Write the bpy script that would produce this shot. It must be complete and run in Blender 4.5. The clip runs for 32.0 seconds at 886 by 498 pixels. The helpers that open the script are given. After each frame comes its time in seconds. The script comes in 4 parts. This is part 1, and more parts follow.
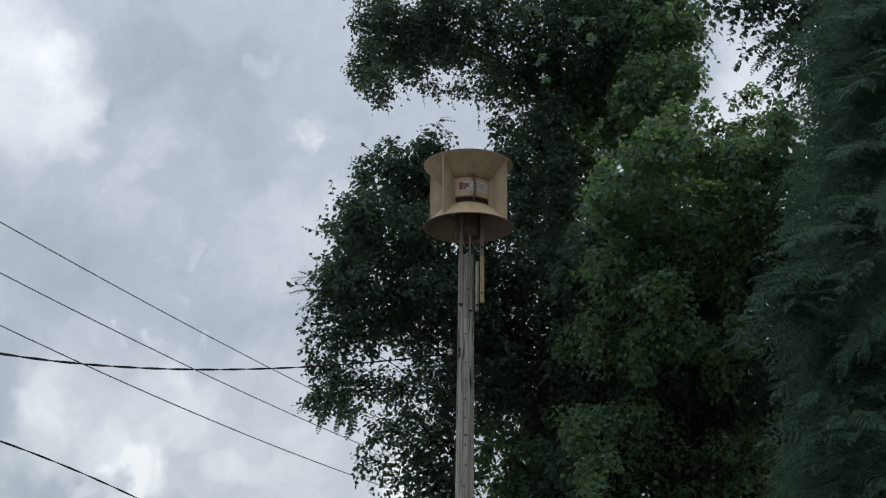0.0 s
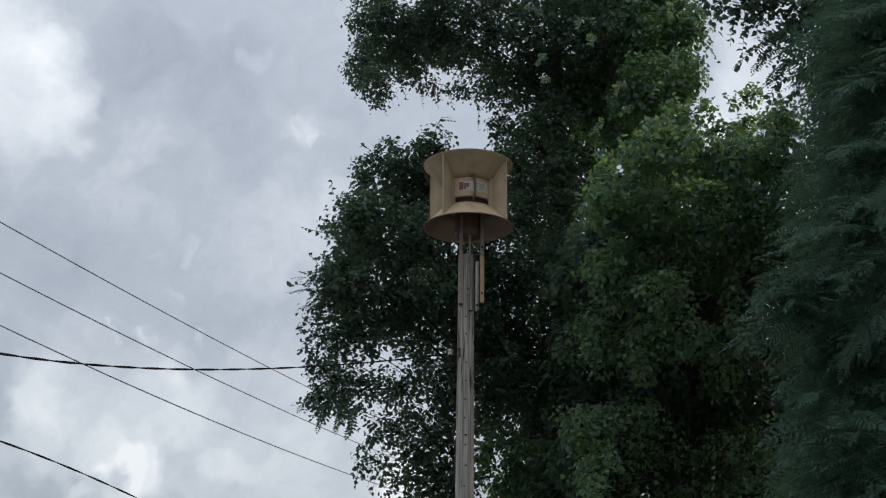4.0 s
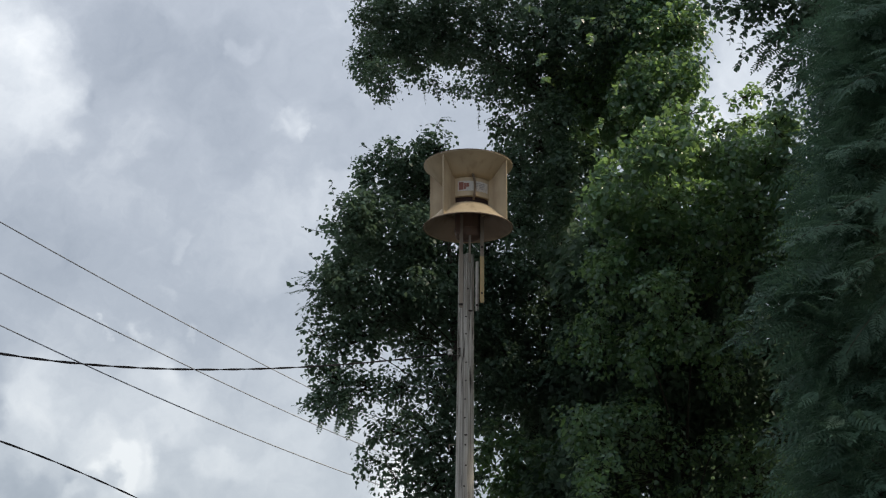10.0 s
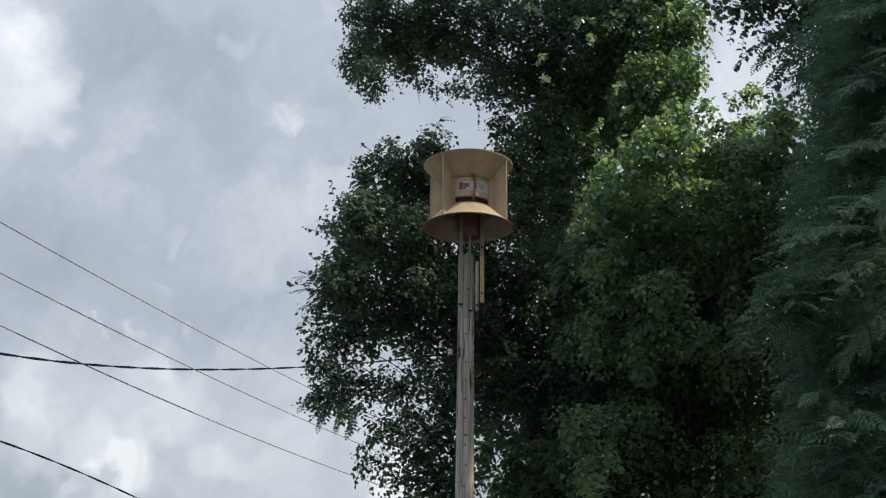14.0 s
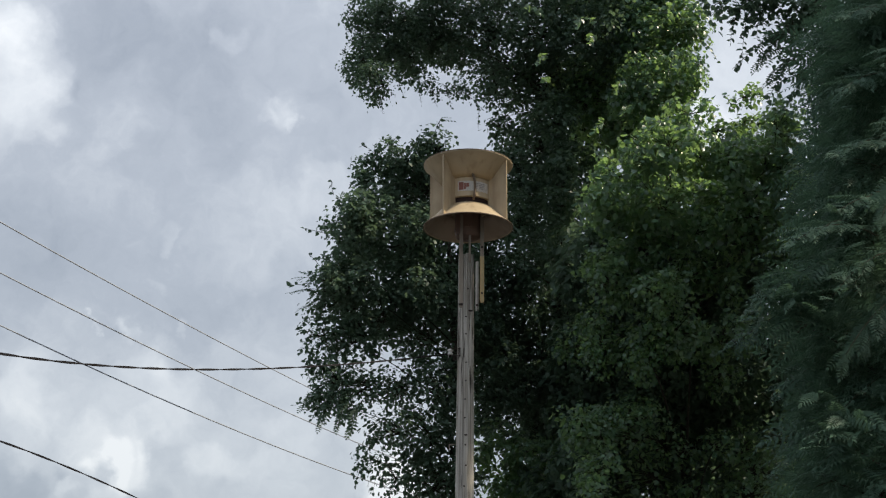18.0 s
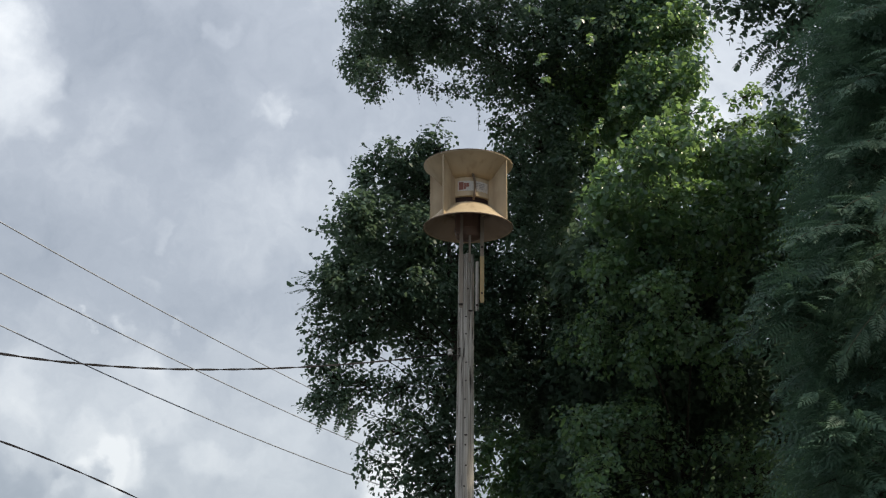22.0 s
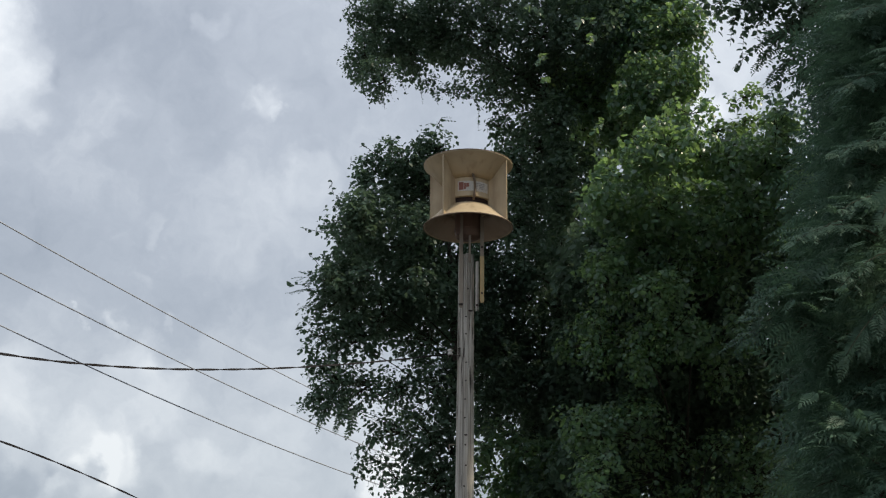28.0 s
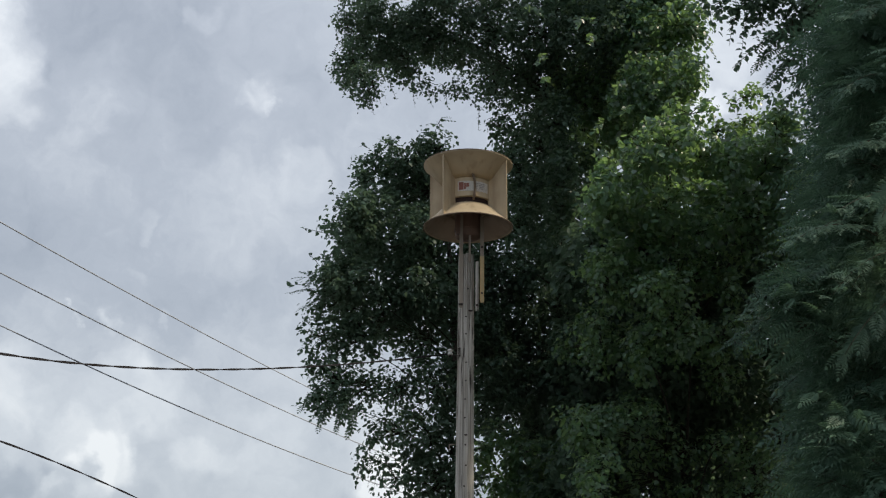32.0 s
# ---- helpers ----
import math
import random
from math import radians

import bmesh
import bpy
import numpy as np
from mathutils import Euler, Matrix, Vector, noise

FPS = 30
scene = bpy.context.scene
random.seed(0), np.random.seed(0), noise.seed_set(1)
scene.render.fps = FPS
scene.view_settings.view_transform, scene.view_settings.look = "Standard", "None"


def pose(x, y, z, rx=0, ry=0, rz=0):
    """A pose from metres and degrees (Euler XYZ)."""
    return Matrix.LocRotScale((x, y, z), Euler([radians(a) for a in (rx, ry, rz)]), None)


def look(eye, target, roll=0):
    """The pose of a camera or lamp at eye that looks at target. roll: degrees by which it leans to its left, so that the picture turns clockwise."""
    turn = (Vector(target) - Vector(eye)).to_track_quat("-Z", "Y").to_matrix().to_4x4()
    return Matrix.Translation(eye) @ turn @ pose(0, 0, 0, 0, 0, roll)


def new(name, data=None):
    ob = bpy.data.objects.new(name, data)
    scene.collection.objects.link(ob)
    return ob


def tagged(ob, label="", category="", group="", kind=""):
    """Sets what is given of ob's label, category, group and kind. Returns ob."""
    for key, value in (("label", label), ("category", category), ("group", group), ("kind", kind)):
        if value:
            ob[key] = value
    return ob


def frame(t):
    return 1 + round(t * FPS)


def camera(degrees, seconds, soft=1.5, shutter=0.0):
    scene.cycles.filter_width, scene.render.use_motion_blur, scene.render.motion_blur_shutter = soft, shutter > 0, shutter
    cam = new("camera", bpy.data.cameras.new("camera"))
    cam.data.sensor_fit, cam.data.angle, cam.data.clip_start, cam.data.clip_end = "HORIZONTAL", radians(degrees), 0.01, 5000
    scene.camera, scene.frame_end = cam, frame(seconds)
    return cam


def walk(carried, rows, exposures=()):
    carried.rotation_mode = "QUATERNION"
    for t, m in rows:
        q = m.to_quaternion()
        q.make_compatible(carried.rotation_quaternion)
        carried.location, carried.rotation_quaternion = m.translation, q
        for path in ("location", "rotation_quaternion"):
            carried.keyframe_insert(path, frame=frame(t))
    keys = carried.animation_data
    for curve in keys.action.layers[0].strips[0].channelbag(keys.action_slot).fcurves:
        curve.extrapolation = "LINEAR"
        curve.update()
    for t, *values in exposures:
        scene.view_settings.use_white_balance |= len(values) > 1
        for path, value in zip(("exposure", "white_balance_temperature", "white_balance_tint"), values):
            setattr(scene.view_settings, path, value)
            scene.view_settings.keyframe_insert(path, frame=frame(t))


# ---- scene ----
cam = camera(27.0, 32.0, soft=1.2)
EYE = pose(0, 0, 1.6, 109.4, 0, 0)
walk(cam, [(0.0, EYE), (32.0, EYE)])

# ---- light ----
SUN_HEIGHT, SUN_TURN = 50, 92   # degrees above the horizon, degrees from +y towards +x
world = bpy.data.worlds.new("sky")
scene.world = world
world.use_nodes = True
wn = world.node_tree.nodes
sky = wn.new("ShaderNodeTexSky")
sky.sky_type = "NISHITA"
sky.sun_disc = False
sky.sun_elevation, sky.sun_rotation = radians(SUN_HEIGHT), radians(SUN_TURN)
world.node_tree.links.new(sky.outputs[0], wn["Background"].inputs[0])
wn["Background"].inputs[1].default_value = 0.05

sun = new("sun", bpy.data.lights.new("sun", "SUN"))
sun.data.energy, sun.data.angle, sun.data.color = 5.0, radians(0.53), (1.0, 0.95, 0.84)
sun_way = Vector((math.sin(radians(SUN_TURN)) * math.cos(radians(SUN_HEIGHT)),
                  math.cos(radians(SUN_TURN)) * math.cos(radians(SUN_HEIGHT)), math.sin(radians(SUN_HEIGHT))))
sun.matrix_world = look(sun_way * 60, (0, 0, 0))
scene.view_settings.exposure = 0.0


# ---- materials ----
class Nodes:
    """A short hand for node materials."""

    def __init__(self, name):
        self.mat = bpy.data.materials.new(name)
        self.mat.use_nodes = True
        self.tree = self.mat.node_tree
        self.tree.nodes.clear()
        self.out = self.add("ShaderNodeOutputMaterial")

    def add(self, kind, operation=""):
        n = self.tree.nodes.new(kind)
        if operation:
            n.operation = operation
        return n

    def put(self, value, socket):
        if isinstance(value, bpy.types.NodeSocket):
            self.tree.links.new(value, socket)
        else:
            socket.default_value = value

    def math(self, op, a, b=0.0, c=0.0, clamp=False):
        n = self.add("ShaderNodeMath", op)
        n.use_clamp = clamp
        for value, socket in zip((a, b, c), n.inputs):
            self.put(value, socket)
        return n.outputs[0]

    def vec(self, op, a, b=(0, 0, 0)):
        n = self.add("ShaderNodeVectorMath", op)
        self.put(a, n.inputs[0])
        self.put(b, n.inputs[1])
        return n.outputs["Value"] if op in ("DISTANCE", "LENGTH", "DOT_PRODUCT") else n.outputs[0]

    def place(self, scale=(1, 1, 1)):
        n = self.add("ShaderNodeMapping")
        self.put(self.add("ShaderNodeTexCoord").outputs["Object"], n.inputs[0])
        n.inputs["Scale"].default_value = scale
        return n.outputs[0]

    def noise(self, where, scale, detail=4.0, rough=0.55):
        n = self.add("ShaderNodeTexNoise")
        self.put(where, n.inputs["Vector"])
        n.inputs["Scale"].default_value, n.inputs["Detail"].default_value = scale, detail
        n.inputs["Roughness"].default_value = rough
        return n.outputs["Fac"]

    def spread(self, value, a, b, lo=0.0, hi=1.0):
        n = self.add("ShaderNodeMapRange")
        n.interpolation_type = "SMOOTHSTEP"
        for v, k in zip((value, a, b, lo, hi), range(5)):
            self.put(v, n.inputs[k])
        return n.outputs[0]

    def ramp(self, value, *stops):
        n = self.add("ShaderNodeValToRGB")
        self.put(value, n.inputs[0])
        el = n.color_ramp.elements
        while len(el) < len(stops):
            el.new(0.5)
        for e, (at, colour) in zip(el, stops):
            e.position, e.color = at, (*colour, 1)
        return n.outputs[0]

    def mix(self, fac, a, b, kind="MIX"):
        n = self.add("ShaderNodeMix")
        n.data_type, n.blend_type = "RGBA", kind
        for value, k in ((fac, 0), (a, 6), (b, 7)):
            self.put((*value, 1) if isinstance(value, tuple) and len(value) == 3 else value, n.inputs[k])
        return n.outputs[2]

    def bump(self, height, strength=0.5, distance=0.01):
        n = self.add("ShaderNodeBump")
        self.put(height, n.inputs["Height"])
        n.inputs["Strength"].default_value, n.inputs["Distance"].default_value = strength, distance
        return n.outputs[0]

    def surface(self, colour, rough=0.6, metal=0.0, normal=None, specular=0.5):
        n = self.add("ShaderNodeBsdfPrincipled")
        self.put((*colour, 1) if isinstance(colour, tuple) else colour, n.inputs["Base Color"])
        self.put(rough, n.inputs["Roughness"])
        n.inputs["Metallic"].default_value = metal
        n.inputs["Specular IOR Level"].default_value = specular
        if normal is not None:
            self.put(normal, n.inputs["Normal"])
        return n.outputs[0]

    def done(self, shader):
        self.put(shader, self.out.inputs[0])
        return self.mat


def leaf_material(name, dark, mid, light, through_colour, through_part=0.3, rough=0.42, specular=0.4):
    n = Nodes(name)
    geo = n.add("ShaderNodeNewGeometry")
    info = n.add("ShaderNodeObjectInfo")
    each = n.math("FRACT", n.math("ADD", geo.outputs["Random Per Island"], info.outputs["Random"]))
    colour = n.ramp(each, (0.0, dark), (0.55, mid), (1.0, light))
    where = n.place()
    colour = n.mix(n.spread(n.noise(where, 1.1, 2), 0.42, 0.62), colour, n.mix(0.5, colour, light))
    colour = n.mix(n.spread(n.noise(where, 60, 3), 0.45, 0.75, 0, 0.35), colour, dark)
    back = n.mix(0.85, colour, through_colour)
    thin = n.add("ShaderNodeBsdfTranslucent")
    n.put(back, thin.inputs[0])
    join = n.add("ShaderNodeMixShader")
    join.inputs[0].default_value = through_part
    n.put(n.surface(colour, rough, specular=specular, normal=n.bump(n.noise(where, 90, 2), 0.3, 0.003)), join.inputs[1])
    n.put(thin.outputs[0], join.inputs[2])
    return n.done(join.outputs[0])


VINE = leaf_material("vine_leaf", (0.017, 0.040, 0.041), (0.028, 0.064, 0.060), (0.080, 0.160, 0.104), (0.46, 0.70, 0.21), 0.36, 0.3, 0.5)
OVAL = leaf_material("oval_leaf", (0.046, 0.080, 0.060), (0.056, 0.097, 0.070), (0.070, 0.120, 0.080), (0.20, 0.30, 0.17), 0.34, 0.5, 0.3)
# darker oval leaf for the tall tree; stands in for shade in its crown
SHADE_OVAL = leaf_material("shade_oval_leaf", (0.032, 0.062, 0.050), (0.044, 0.080, 0.062), (0.066, 0.114, 0.080), (0.22, 0.33, 0.17), 0.34, 0.45, 0.35)
FROND = leaf_material("frond_leaf", (0.034, 0.071, 0.053), (0.051, 0.100, 0.074), (0.078, 0.142, 0.098), (0.14, 0.25, 0.14), 0.30, 0.6, 0.2)


def bark_material(name, dark, light, moss=0.0):
    n = Nodes(name)
    where = n.place((1, 1, 0.16))
    ridges = n.noise(where, 22, 6, 0.65)
    colour = n.ramp(ridges, (0.3, dark), (0.7, light))
    colour = n.mix(n.spread(n.noise(n.place(), 1.6, 3), 0.5, 0.7, 0, moss), colour, (0.05, 0.075, 0.03))
    return n.done(n.surface(colour, 0.92, normal=n.bump(ridges, 0.9, 0.03), specular=0.2))


BARK = bark_material("bark", (0.024, 0.020, 0.017), (0.085, 0.075, 0.063), 0.7)
TWIG = bark_material("twig_bark", (0.024, 0.022, 0.014), (0.066, 0.062, 0.040))


def pole_material():
    n = Nodes("weathered_pole_wood")
    grain = n.noise(n.place((1, 1, 0.02)), 52, 6, 0.66)
    streak = n.noise(n.place((1, 1, 0.05)), 16, 4)
    colour = n.ramp(grain, (0.3, (0.13, 0.118, 0.105)), (0.46, (0.38, 0.355, 0.32)), (0.66, (0.58, 0.55, 0.50)))
    colour = n.mix(n.spread(streak, 0.45, 0.72, 0, 0.65), colour, (0.17, 0.14, 0.11))
    colour = n.mix(n.spread(n.noise(n.place((1, 1, 0.3)), 3.5, 3), 0.55, 0.75, 0, 0.5), colour, (0.27, 0.23, 0.18))
    crack = n.spread(n.noise(n.place((1, 1, 0.05)), 26, 4, 0.55), 0.40, 0.34)
    colour = n.mix(crack, colour, (0.03, 0.025, 0.02))
    relief = n.math("SUBTRACT", grain, n.math("MULTIPLY", crack, 1.4))
    return n.done(n.surface(colour, 0.88, normal=n.bump(relief, 0.8, 0.012), specular=0.25))


POLE = pole_material()


def paint_material(name, base, stain, rust=0.25, rough=0.55):
    n = Nodes(name)
    where = n.place()
    drip = n.noise(n.place((1, 1, 0.15)), 9, 5)
    colour = n.mix(n.spread(n.noise(where, 2.3, 4), 0.35, 0.7, 0, 0.7), base, tuple(c * 0.72 for c in base))
    colour = n.mix(n.spread(drip, 0.48, 0.72, 0, 0.7), colour, stain)
    colour = n.mix(n.spread(n.noise(where, 34, 5, 0.7), 0.62, 0.74, 0, rust), colour, (0.13, 0.06, 0.03))
    fine = n.noise(where, 140, 3)
    return n.done(n.surface(colour, n.spread(drip, 0.3, 0.8, rough - 0.08, rough + 0.2), normal=n.bump(fine, 0.2, 0.002)))


TAN = paint_material("tan_paint", (0.51, 0.395, 0.25), (0.33, 0.24, 0.15))
TAN_IN = paint_material("tan_horn_paint", (0.51, 0.40, 0.26), (0.34, 0.25, 0.16))
UNDER = paint_material("darker_underside_tan", (0.38, 0.285, 0.21), (0.26, 0.185, 0.13), 0.35, 0.7)
YELLOW = paint_material("yellowed_paint", (0.44, 0.32, 0.15), (0.3, 0.2, 0.09))
MOTOR = paint_material("dark_motor_paint", (0.17, 0.10, 0.075), (0.08, 0.05, 0.04), 0.5)
STEEL = paint_material("weathered_steel", (0.26, 0.215, 0.17), (0.15, 0.115, 0.085), 0.5, 0.6)
RIM = paint_material("worn_rim_paint", (0.20, 0.14, 0.09), (0.11, 0.07, 0.045), 0.6, 0.7)
IRON = paint_material("rusty_iron", (0.045, 0.035, 0.03), (0.07, 0.04, 0.025), 0.6, 0.8)


def plain_material(name, colour, rough=0.6, grain=40, depth=0.25, metal=0.0, specular=0.5):
    n = Nodes(name)
    fac = n.noise(n.place(), grain, 4)
    tint = n.mix(n.spread(fac, 0.3, 0.7), tuple(c * (1 - depth) for c in colour), colour)
    return n.done(n.surface(tint, rough, metal, n.bump(fac, 0.25, 0.002), specular))


SLOT = plain_material("slot_dark", (0.030, 0.012, 0.010), 0.8)
RUBBER = plain_material("cable_sheath", (0.014, 0.012, 0.015), 0.7, 60, 0.25, 0.0, 0.2)
WIRE = plain_material("bare_wire", (0.42, 0.44, 0.49), 0.6, 60, 0.15, 0.0, 0.3)
PORCELAIN = plain_material("porcelain", (0.62, 0.61, 0.57), 0.25, 30)
STICKER = plain_material("sticker_white", (0.62, 0.58, 0.53), 0.5, 60)
STICKER_RED = plain_material("sticker_red", (0.24, 0.07, 0.04), 0.5, 70)
STICKER_GREY = plain_material("sticker_grey", (0.34, 0.31, 0.30), 0.5, 70)
STRAP = plain_material("strap_brown", (0.17, 0.12, 0.08), 0.7, 30)


def ground_material():
    n = Nodes("gravel_ground")
    where = n.place()
    colour = n.ramp(n.noise(where, 0.35, 6), (0.3, (0.078, 0.076, 0.073)), (0.6, (0.112, 0.112, 0.109)), (0.8, (0.099, 0.101, 0.086)))
    fine = n.noise(where, 24, 5)
    colour = n.mix(n.spread(fine, 0.4, 0.7, 0, 0.6), colour, (0.156, 0.155, 0.152))
    return n.done(n.surface(colour, 0.95, normal=n.bump(fine, 0.8, 0.05), specular=0.2))


GROUND = ground_material()


def cloud_material():
    """Bright and dull masses of a thick cloud layer, by direction from the layer's own origin."""
    n = Nodes("cloud_layer")
    where = n.vec("NORMALIZE", n.add("ShaderNodeTexCoord").outputs["Object"])
    bend = n.add("ShaderNodeTexNoise")
    n.put(where, bend.inputs["Vector"])
    bend.inputs["Scale"].default_value, bend.inputs["Detail"].default_value = 40, 6
    offset = n.add("ShaderNodeVectorMath", operation="SCALE")
    n.put(n.vec("SUBTRACT", bend.outputs["Color"], (0.5, 0.5, 0.5)), offset.inputs[0])
    offset.inputs["Scale"].default_value = 0.045
    bent = n.vec("ADD", where, offset.outputs[0])
    tone = n.math("MULTIPLY_ADD", n.math("SUBTRACT", n.noise(bent, 7.5, 7, 0.52), 0.5), 0.55, 0.40)
    tone = n.math("MULTIPLY_ADD", n.math("SUBTRACT", n.noise(bent, 26, 6, 0.6), 0.5), 0.36, tone)
    tone = n.math("MULTIPLY_ADD", n.math("SUBTRACT", n.noise(bent, 85, 5, 0.6), 0.5), 0.14, tone)
    # x, y, z of a mass's direction, its half width, how much brighter or duller it is
    for x, y, z, wide, gain in BRIGHT_MASSES + BRIGHT_TUFTS + DULL_MASSES:
        away = n.vec("DISTANCE", bent, (x, y, z))
        tone = n.math("ADD", tone, n.spread(away, wide * 0.4, wide * 1.2, gain, 0.0))
    colour = n.ramp(tone, (0.0, (0.225, 0.25, 0.295)), (0.4, (0.408, 0.435, 0.482)), (0.7, (0.645, 0.67, 0.70)), (1.0, (0.90, 0.91, 0.91)))
    glow = n.add("ShaderNodeEmission")
    # thick cloud is brighter overhead than low down
    lift = n.add("ShaderNodeSeparateXYZ")
    n.put(where, lift.inputs[0])
    n.put(n.math("MULTIPLY_ADD", lift.outputs[2], 1.3, 0.55), glow.inputs[1])
    n.put(colour, glow.inputs[0])
    # thick and thin about thirty metres from one to the next, evened out farther off
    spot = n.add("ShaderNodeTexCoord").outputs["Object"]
    # gaps added overhead, out of view; the offset times when sun comes through
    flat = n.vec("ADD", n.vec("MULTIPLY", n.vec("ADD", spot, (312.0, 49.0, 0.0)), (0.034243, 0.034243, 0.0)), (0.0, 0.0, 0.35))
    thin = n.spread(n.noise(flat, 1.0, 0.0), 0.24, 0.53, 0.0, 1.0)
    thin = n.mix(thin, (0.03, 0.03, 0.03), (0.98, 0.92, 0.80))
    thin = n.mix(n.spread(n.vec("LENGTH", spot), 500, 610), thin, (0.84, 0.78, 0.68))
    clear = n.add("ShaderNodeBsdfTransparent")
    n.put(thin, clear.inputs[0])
    both = n.add("ShaderNodeAddShader")
    n.put(glow.outputs[0], both.inputs[0])
    n.put(clear.outputs[0], both.inputs[1])
    mat = n.done(both.outputs[0])
    mat.cycles.emission_sampling = "NONE"
    return mat


BRIGHT_MASSES = [
    (-0.1586, 0.9656, 0.2063, 0.1010, 0.16), (-0.0485, 0.9768, 0.2087, 0.0673, 0.18), (-0.2222, 0.9469, 0.2323, 0.0184, 0.14),
    (-0.1590, 0.9589, 0.2352, 0.0153, 0.14), (-0.1760, 0.9630, 0.2042, 0.0122, 0.14), (-0.1026, 0.9709, 0.2166, 0.0122, 0.10),
    (-0.1968, 0.9478, 0.2508, 0.0490, 0.08), (-0.1354, 0.9308, 0.3395, 0.0612, 0.04), (-0.2444, 0.8777, 0.4121, 0.0505, 0.34),
    (-0.2217, 0.8770, 0.4263, 0.0184, 0.10), (-0.2157, 0.8942, 0.3922, 0.0214, 0.14), (-0.1744, 0.9070, 0.3832, 0.0184, 0.10),
    (-0.0839, 0.9135, 0.3981, 0.0104, 0.12), (-0.0929, 0.9116, 0.4005, 0.0061, 0.08), (-0.0779, 0.9166, 0.3922, 0.0049, 0.14),
    (-0.1117, 0.8945, 0.4328, 0.0080, 0.12), (-0.0935, 0.9343, 0.3440, 0.0367, 0.08), (-0.0595, 0.9309, 0.3605, 0.0153, 0.14),
    (-0.1883, 0.9392, 0.2870, 0.0046, 0.26), (-0.1724, 0.9418, 0.2887, 0.0067, 0.12), (-0.1879, 0.9556, 0.2268, 0.0184, 0.20),
]
BRIGHT_TUFTS = [
    (-0.1681, 0.9618, 0.2160, 0.0153, 0.30), (-0.2153, 0.9433, 0.2526, 0.0245, 0.18), (-0.1414, 0.9574, 0.2518, 0.0214, 0.16),
    (-0.1229, 0.9674, 0.2213, 0.0138, 0.16), (-0.0228, 0.9771, 0.2118, 0.0214, 0.36), (0.1568, 0.8934, 0.4211, 0.0275, 0.20),
    (0.1424, 0.9091, 0.3916, 0.0153, 0.36), (-0.1533, 0.9506, 0.2701, 0.0153, 0.10), (-0.1776, 0.9401, 0.2908, 0.0055, 0.10),
    (-0.1362, 0.9482, 0.2869, 0.0046, 0.10), (-0.1474, 0.9406, 0.3058, 0.0061, 0.06), (-0.1484, 0.9307, 0.3344, 0.0073, 0.05),
    (-0.1473, 0.9316, 0.3322, 0.0055, 0.05), (-0.1758, 0.9599, 0.2184, 0.0122, 0.16), (-0.1973, 0.9596, 0.2005, 0.0092, 0.12),
    (-0.1570, 0.9623, 0.2219, 0.0061, 0.10), (-0.0881, 0.9691, 0.2306, 0.0184, 0.06), (-0.0243, 0.9776, 0.2088, 0.0184, 0.10),
]
DULL_MASSES = [
    (-0.1746, 0.8843, 0.4331, 0.0275, -0.13), (-0.1298, 0.8994, 0.4173, 0.0337, -0.09), (-0.1141, 0.9169, 0.3825, 0.0214, -0.06),
    (-0.0642, 0.9108, 0.4077, 0.0138, -0.05), (-0.2182, 0.9198, 0.3260, 0.0306, -0.12), (-0.1311, 0.9481, 0.2897, 0.0214, -0.10),
    (-0.2231, 0.9533, 0.2036, 0.0153, -0.14), (-0.0787, 0.9703, 0.2287, 0.0306, -0.09), (-0.0545, 0.9653, 0.2554, 0.0184, -0.06),
    (-0.1927, 0.8938, 0.4050, 0.0080, -0.07), (-0.1992, 0.9565, 0.2133, 0.0092, -0.10), (-0.1575, 0.9576, 0.2410, 0.0092, -0.08),
    (-0.0411, 0.8960, 0.4421, 0.0184, -0.06),
]
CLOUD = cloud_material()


# ---- building helpers ----
def mesh_of(bm, name, material, smooth=True):
    me = bpy.data.meshes.new(name)
    bm.to_mesh(me)
    bm.free()
    me.materials.append(material)
    if smooth:
        me.polygons.foreach_set("use_smooth", [True] * len(me.polygons))
    return me


def part(name, bm, material, parent, label="", smooth=False, at=None):
    ob = new(name, mesh_of(bm, name, material, smooth))
    ob.parent = parent
    if at is not None:
        ob.matrix_basis = at
    return tagged(ob, label)


def arrays_mesh(name, verts, faces, material, smooth=False):
    """A mesh from arrays of corners and of faces that all have as many sides."""
    me = bpy.data.meshes.new(name)
    count, sides = faces.shape
    me.vertices.add(len(verts))
    me.vertices.foreach_set("co", verts.astype(np.float32).ravel())
    me.loops.add(faces.size)
    me.loops.foreach_set("vertex_index", faces.astype(np.int32).ravel())
    me.polygons.add(count)
    me.polygons.foreach_set("loop_start", np.arange(0, faces.size, sides, dtype=np.int32))
    me.polygons.foreach_set("loop_total", np.full(count, sides, dtype=np.int32))
    me.materials.append(material)
    me.update(calc_edges=True)
    if smooth:
        me.polygons.foreach_set("use_smooth", [True] * count)
    return me


def tube(bm, points, radii, sides=8, caps=True):
    """A bent, tapered tube through the points."""
    pts = [Vector(p) for p in points]
    rings = []
    for i, p in enumerate(pts):
        way = (pts[min(i + 1, len(pts) - 1)] - pts[max(i - 1, 0)]).normalized()
        a = way.cross(Vector((0.13, 0.97, 0.2))).normalized()
        b = way.cross(a)
        rings.append([bm.verts.new(p + radii[i] * (a * math.cos(k * math.tau / sides) + b * math.sin(k * math.tau / sides)))
                      for k in range(sides)])
    for r, s in zip(rings, rings[1:]):
        for k in range(sides):
            bm.faces.new((r[k], r[(k + 1) % sides], s[(k + 1) % sides], s[k]))
    if caps:
        bm.faces.new(rings[0][::-1])
        bm.faces.new(rings[-1])
    bmesh.ops.recalc_face_normals(bm, faces=bm.faces[:])
    return bm


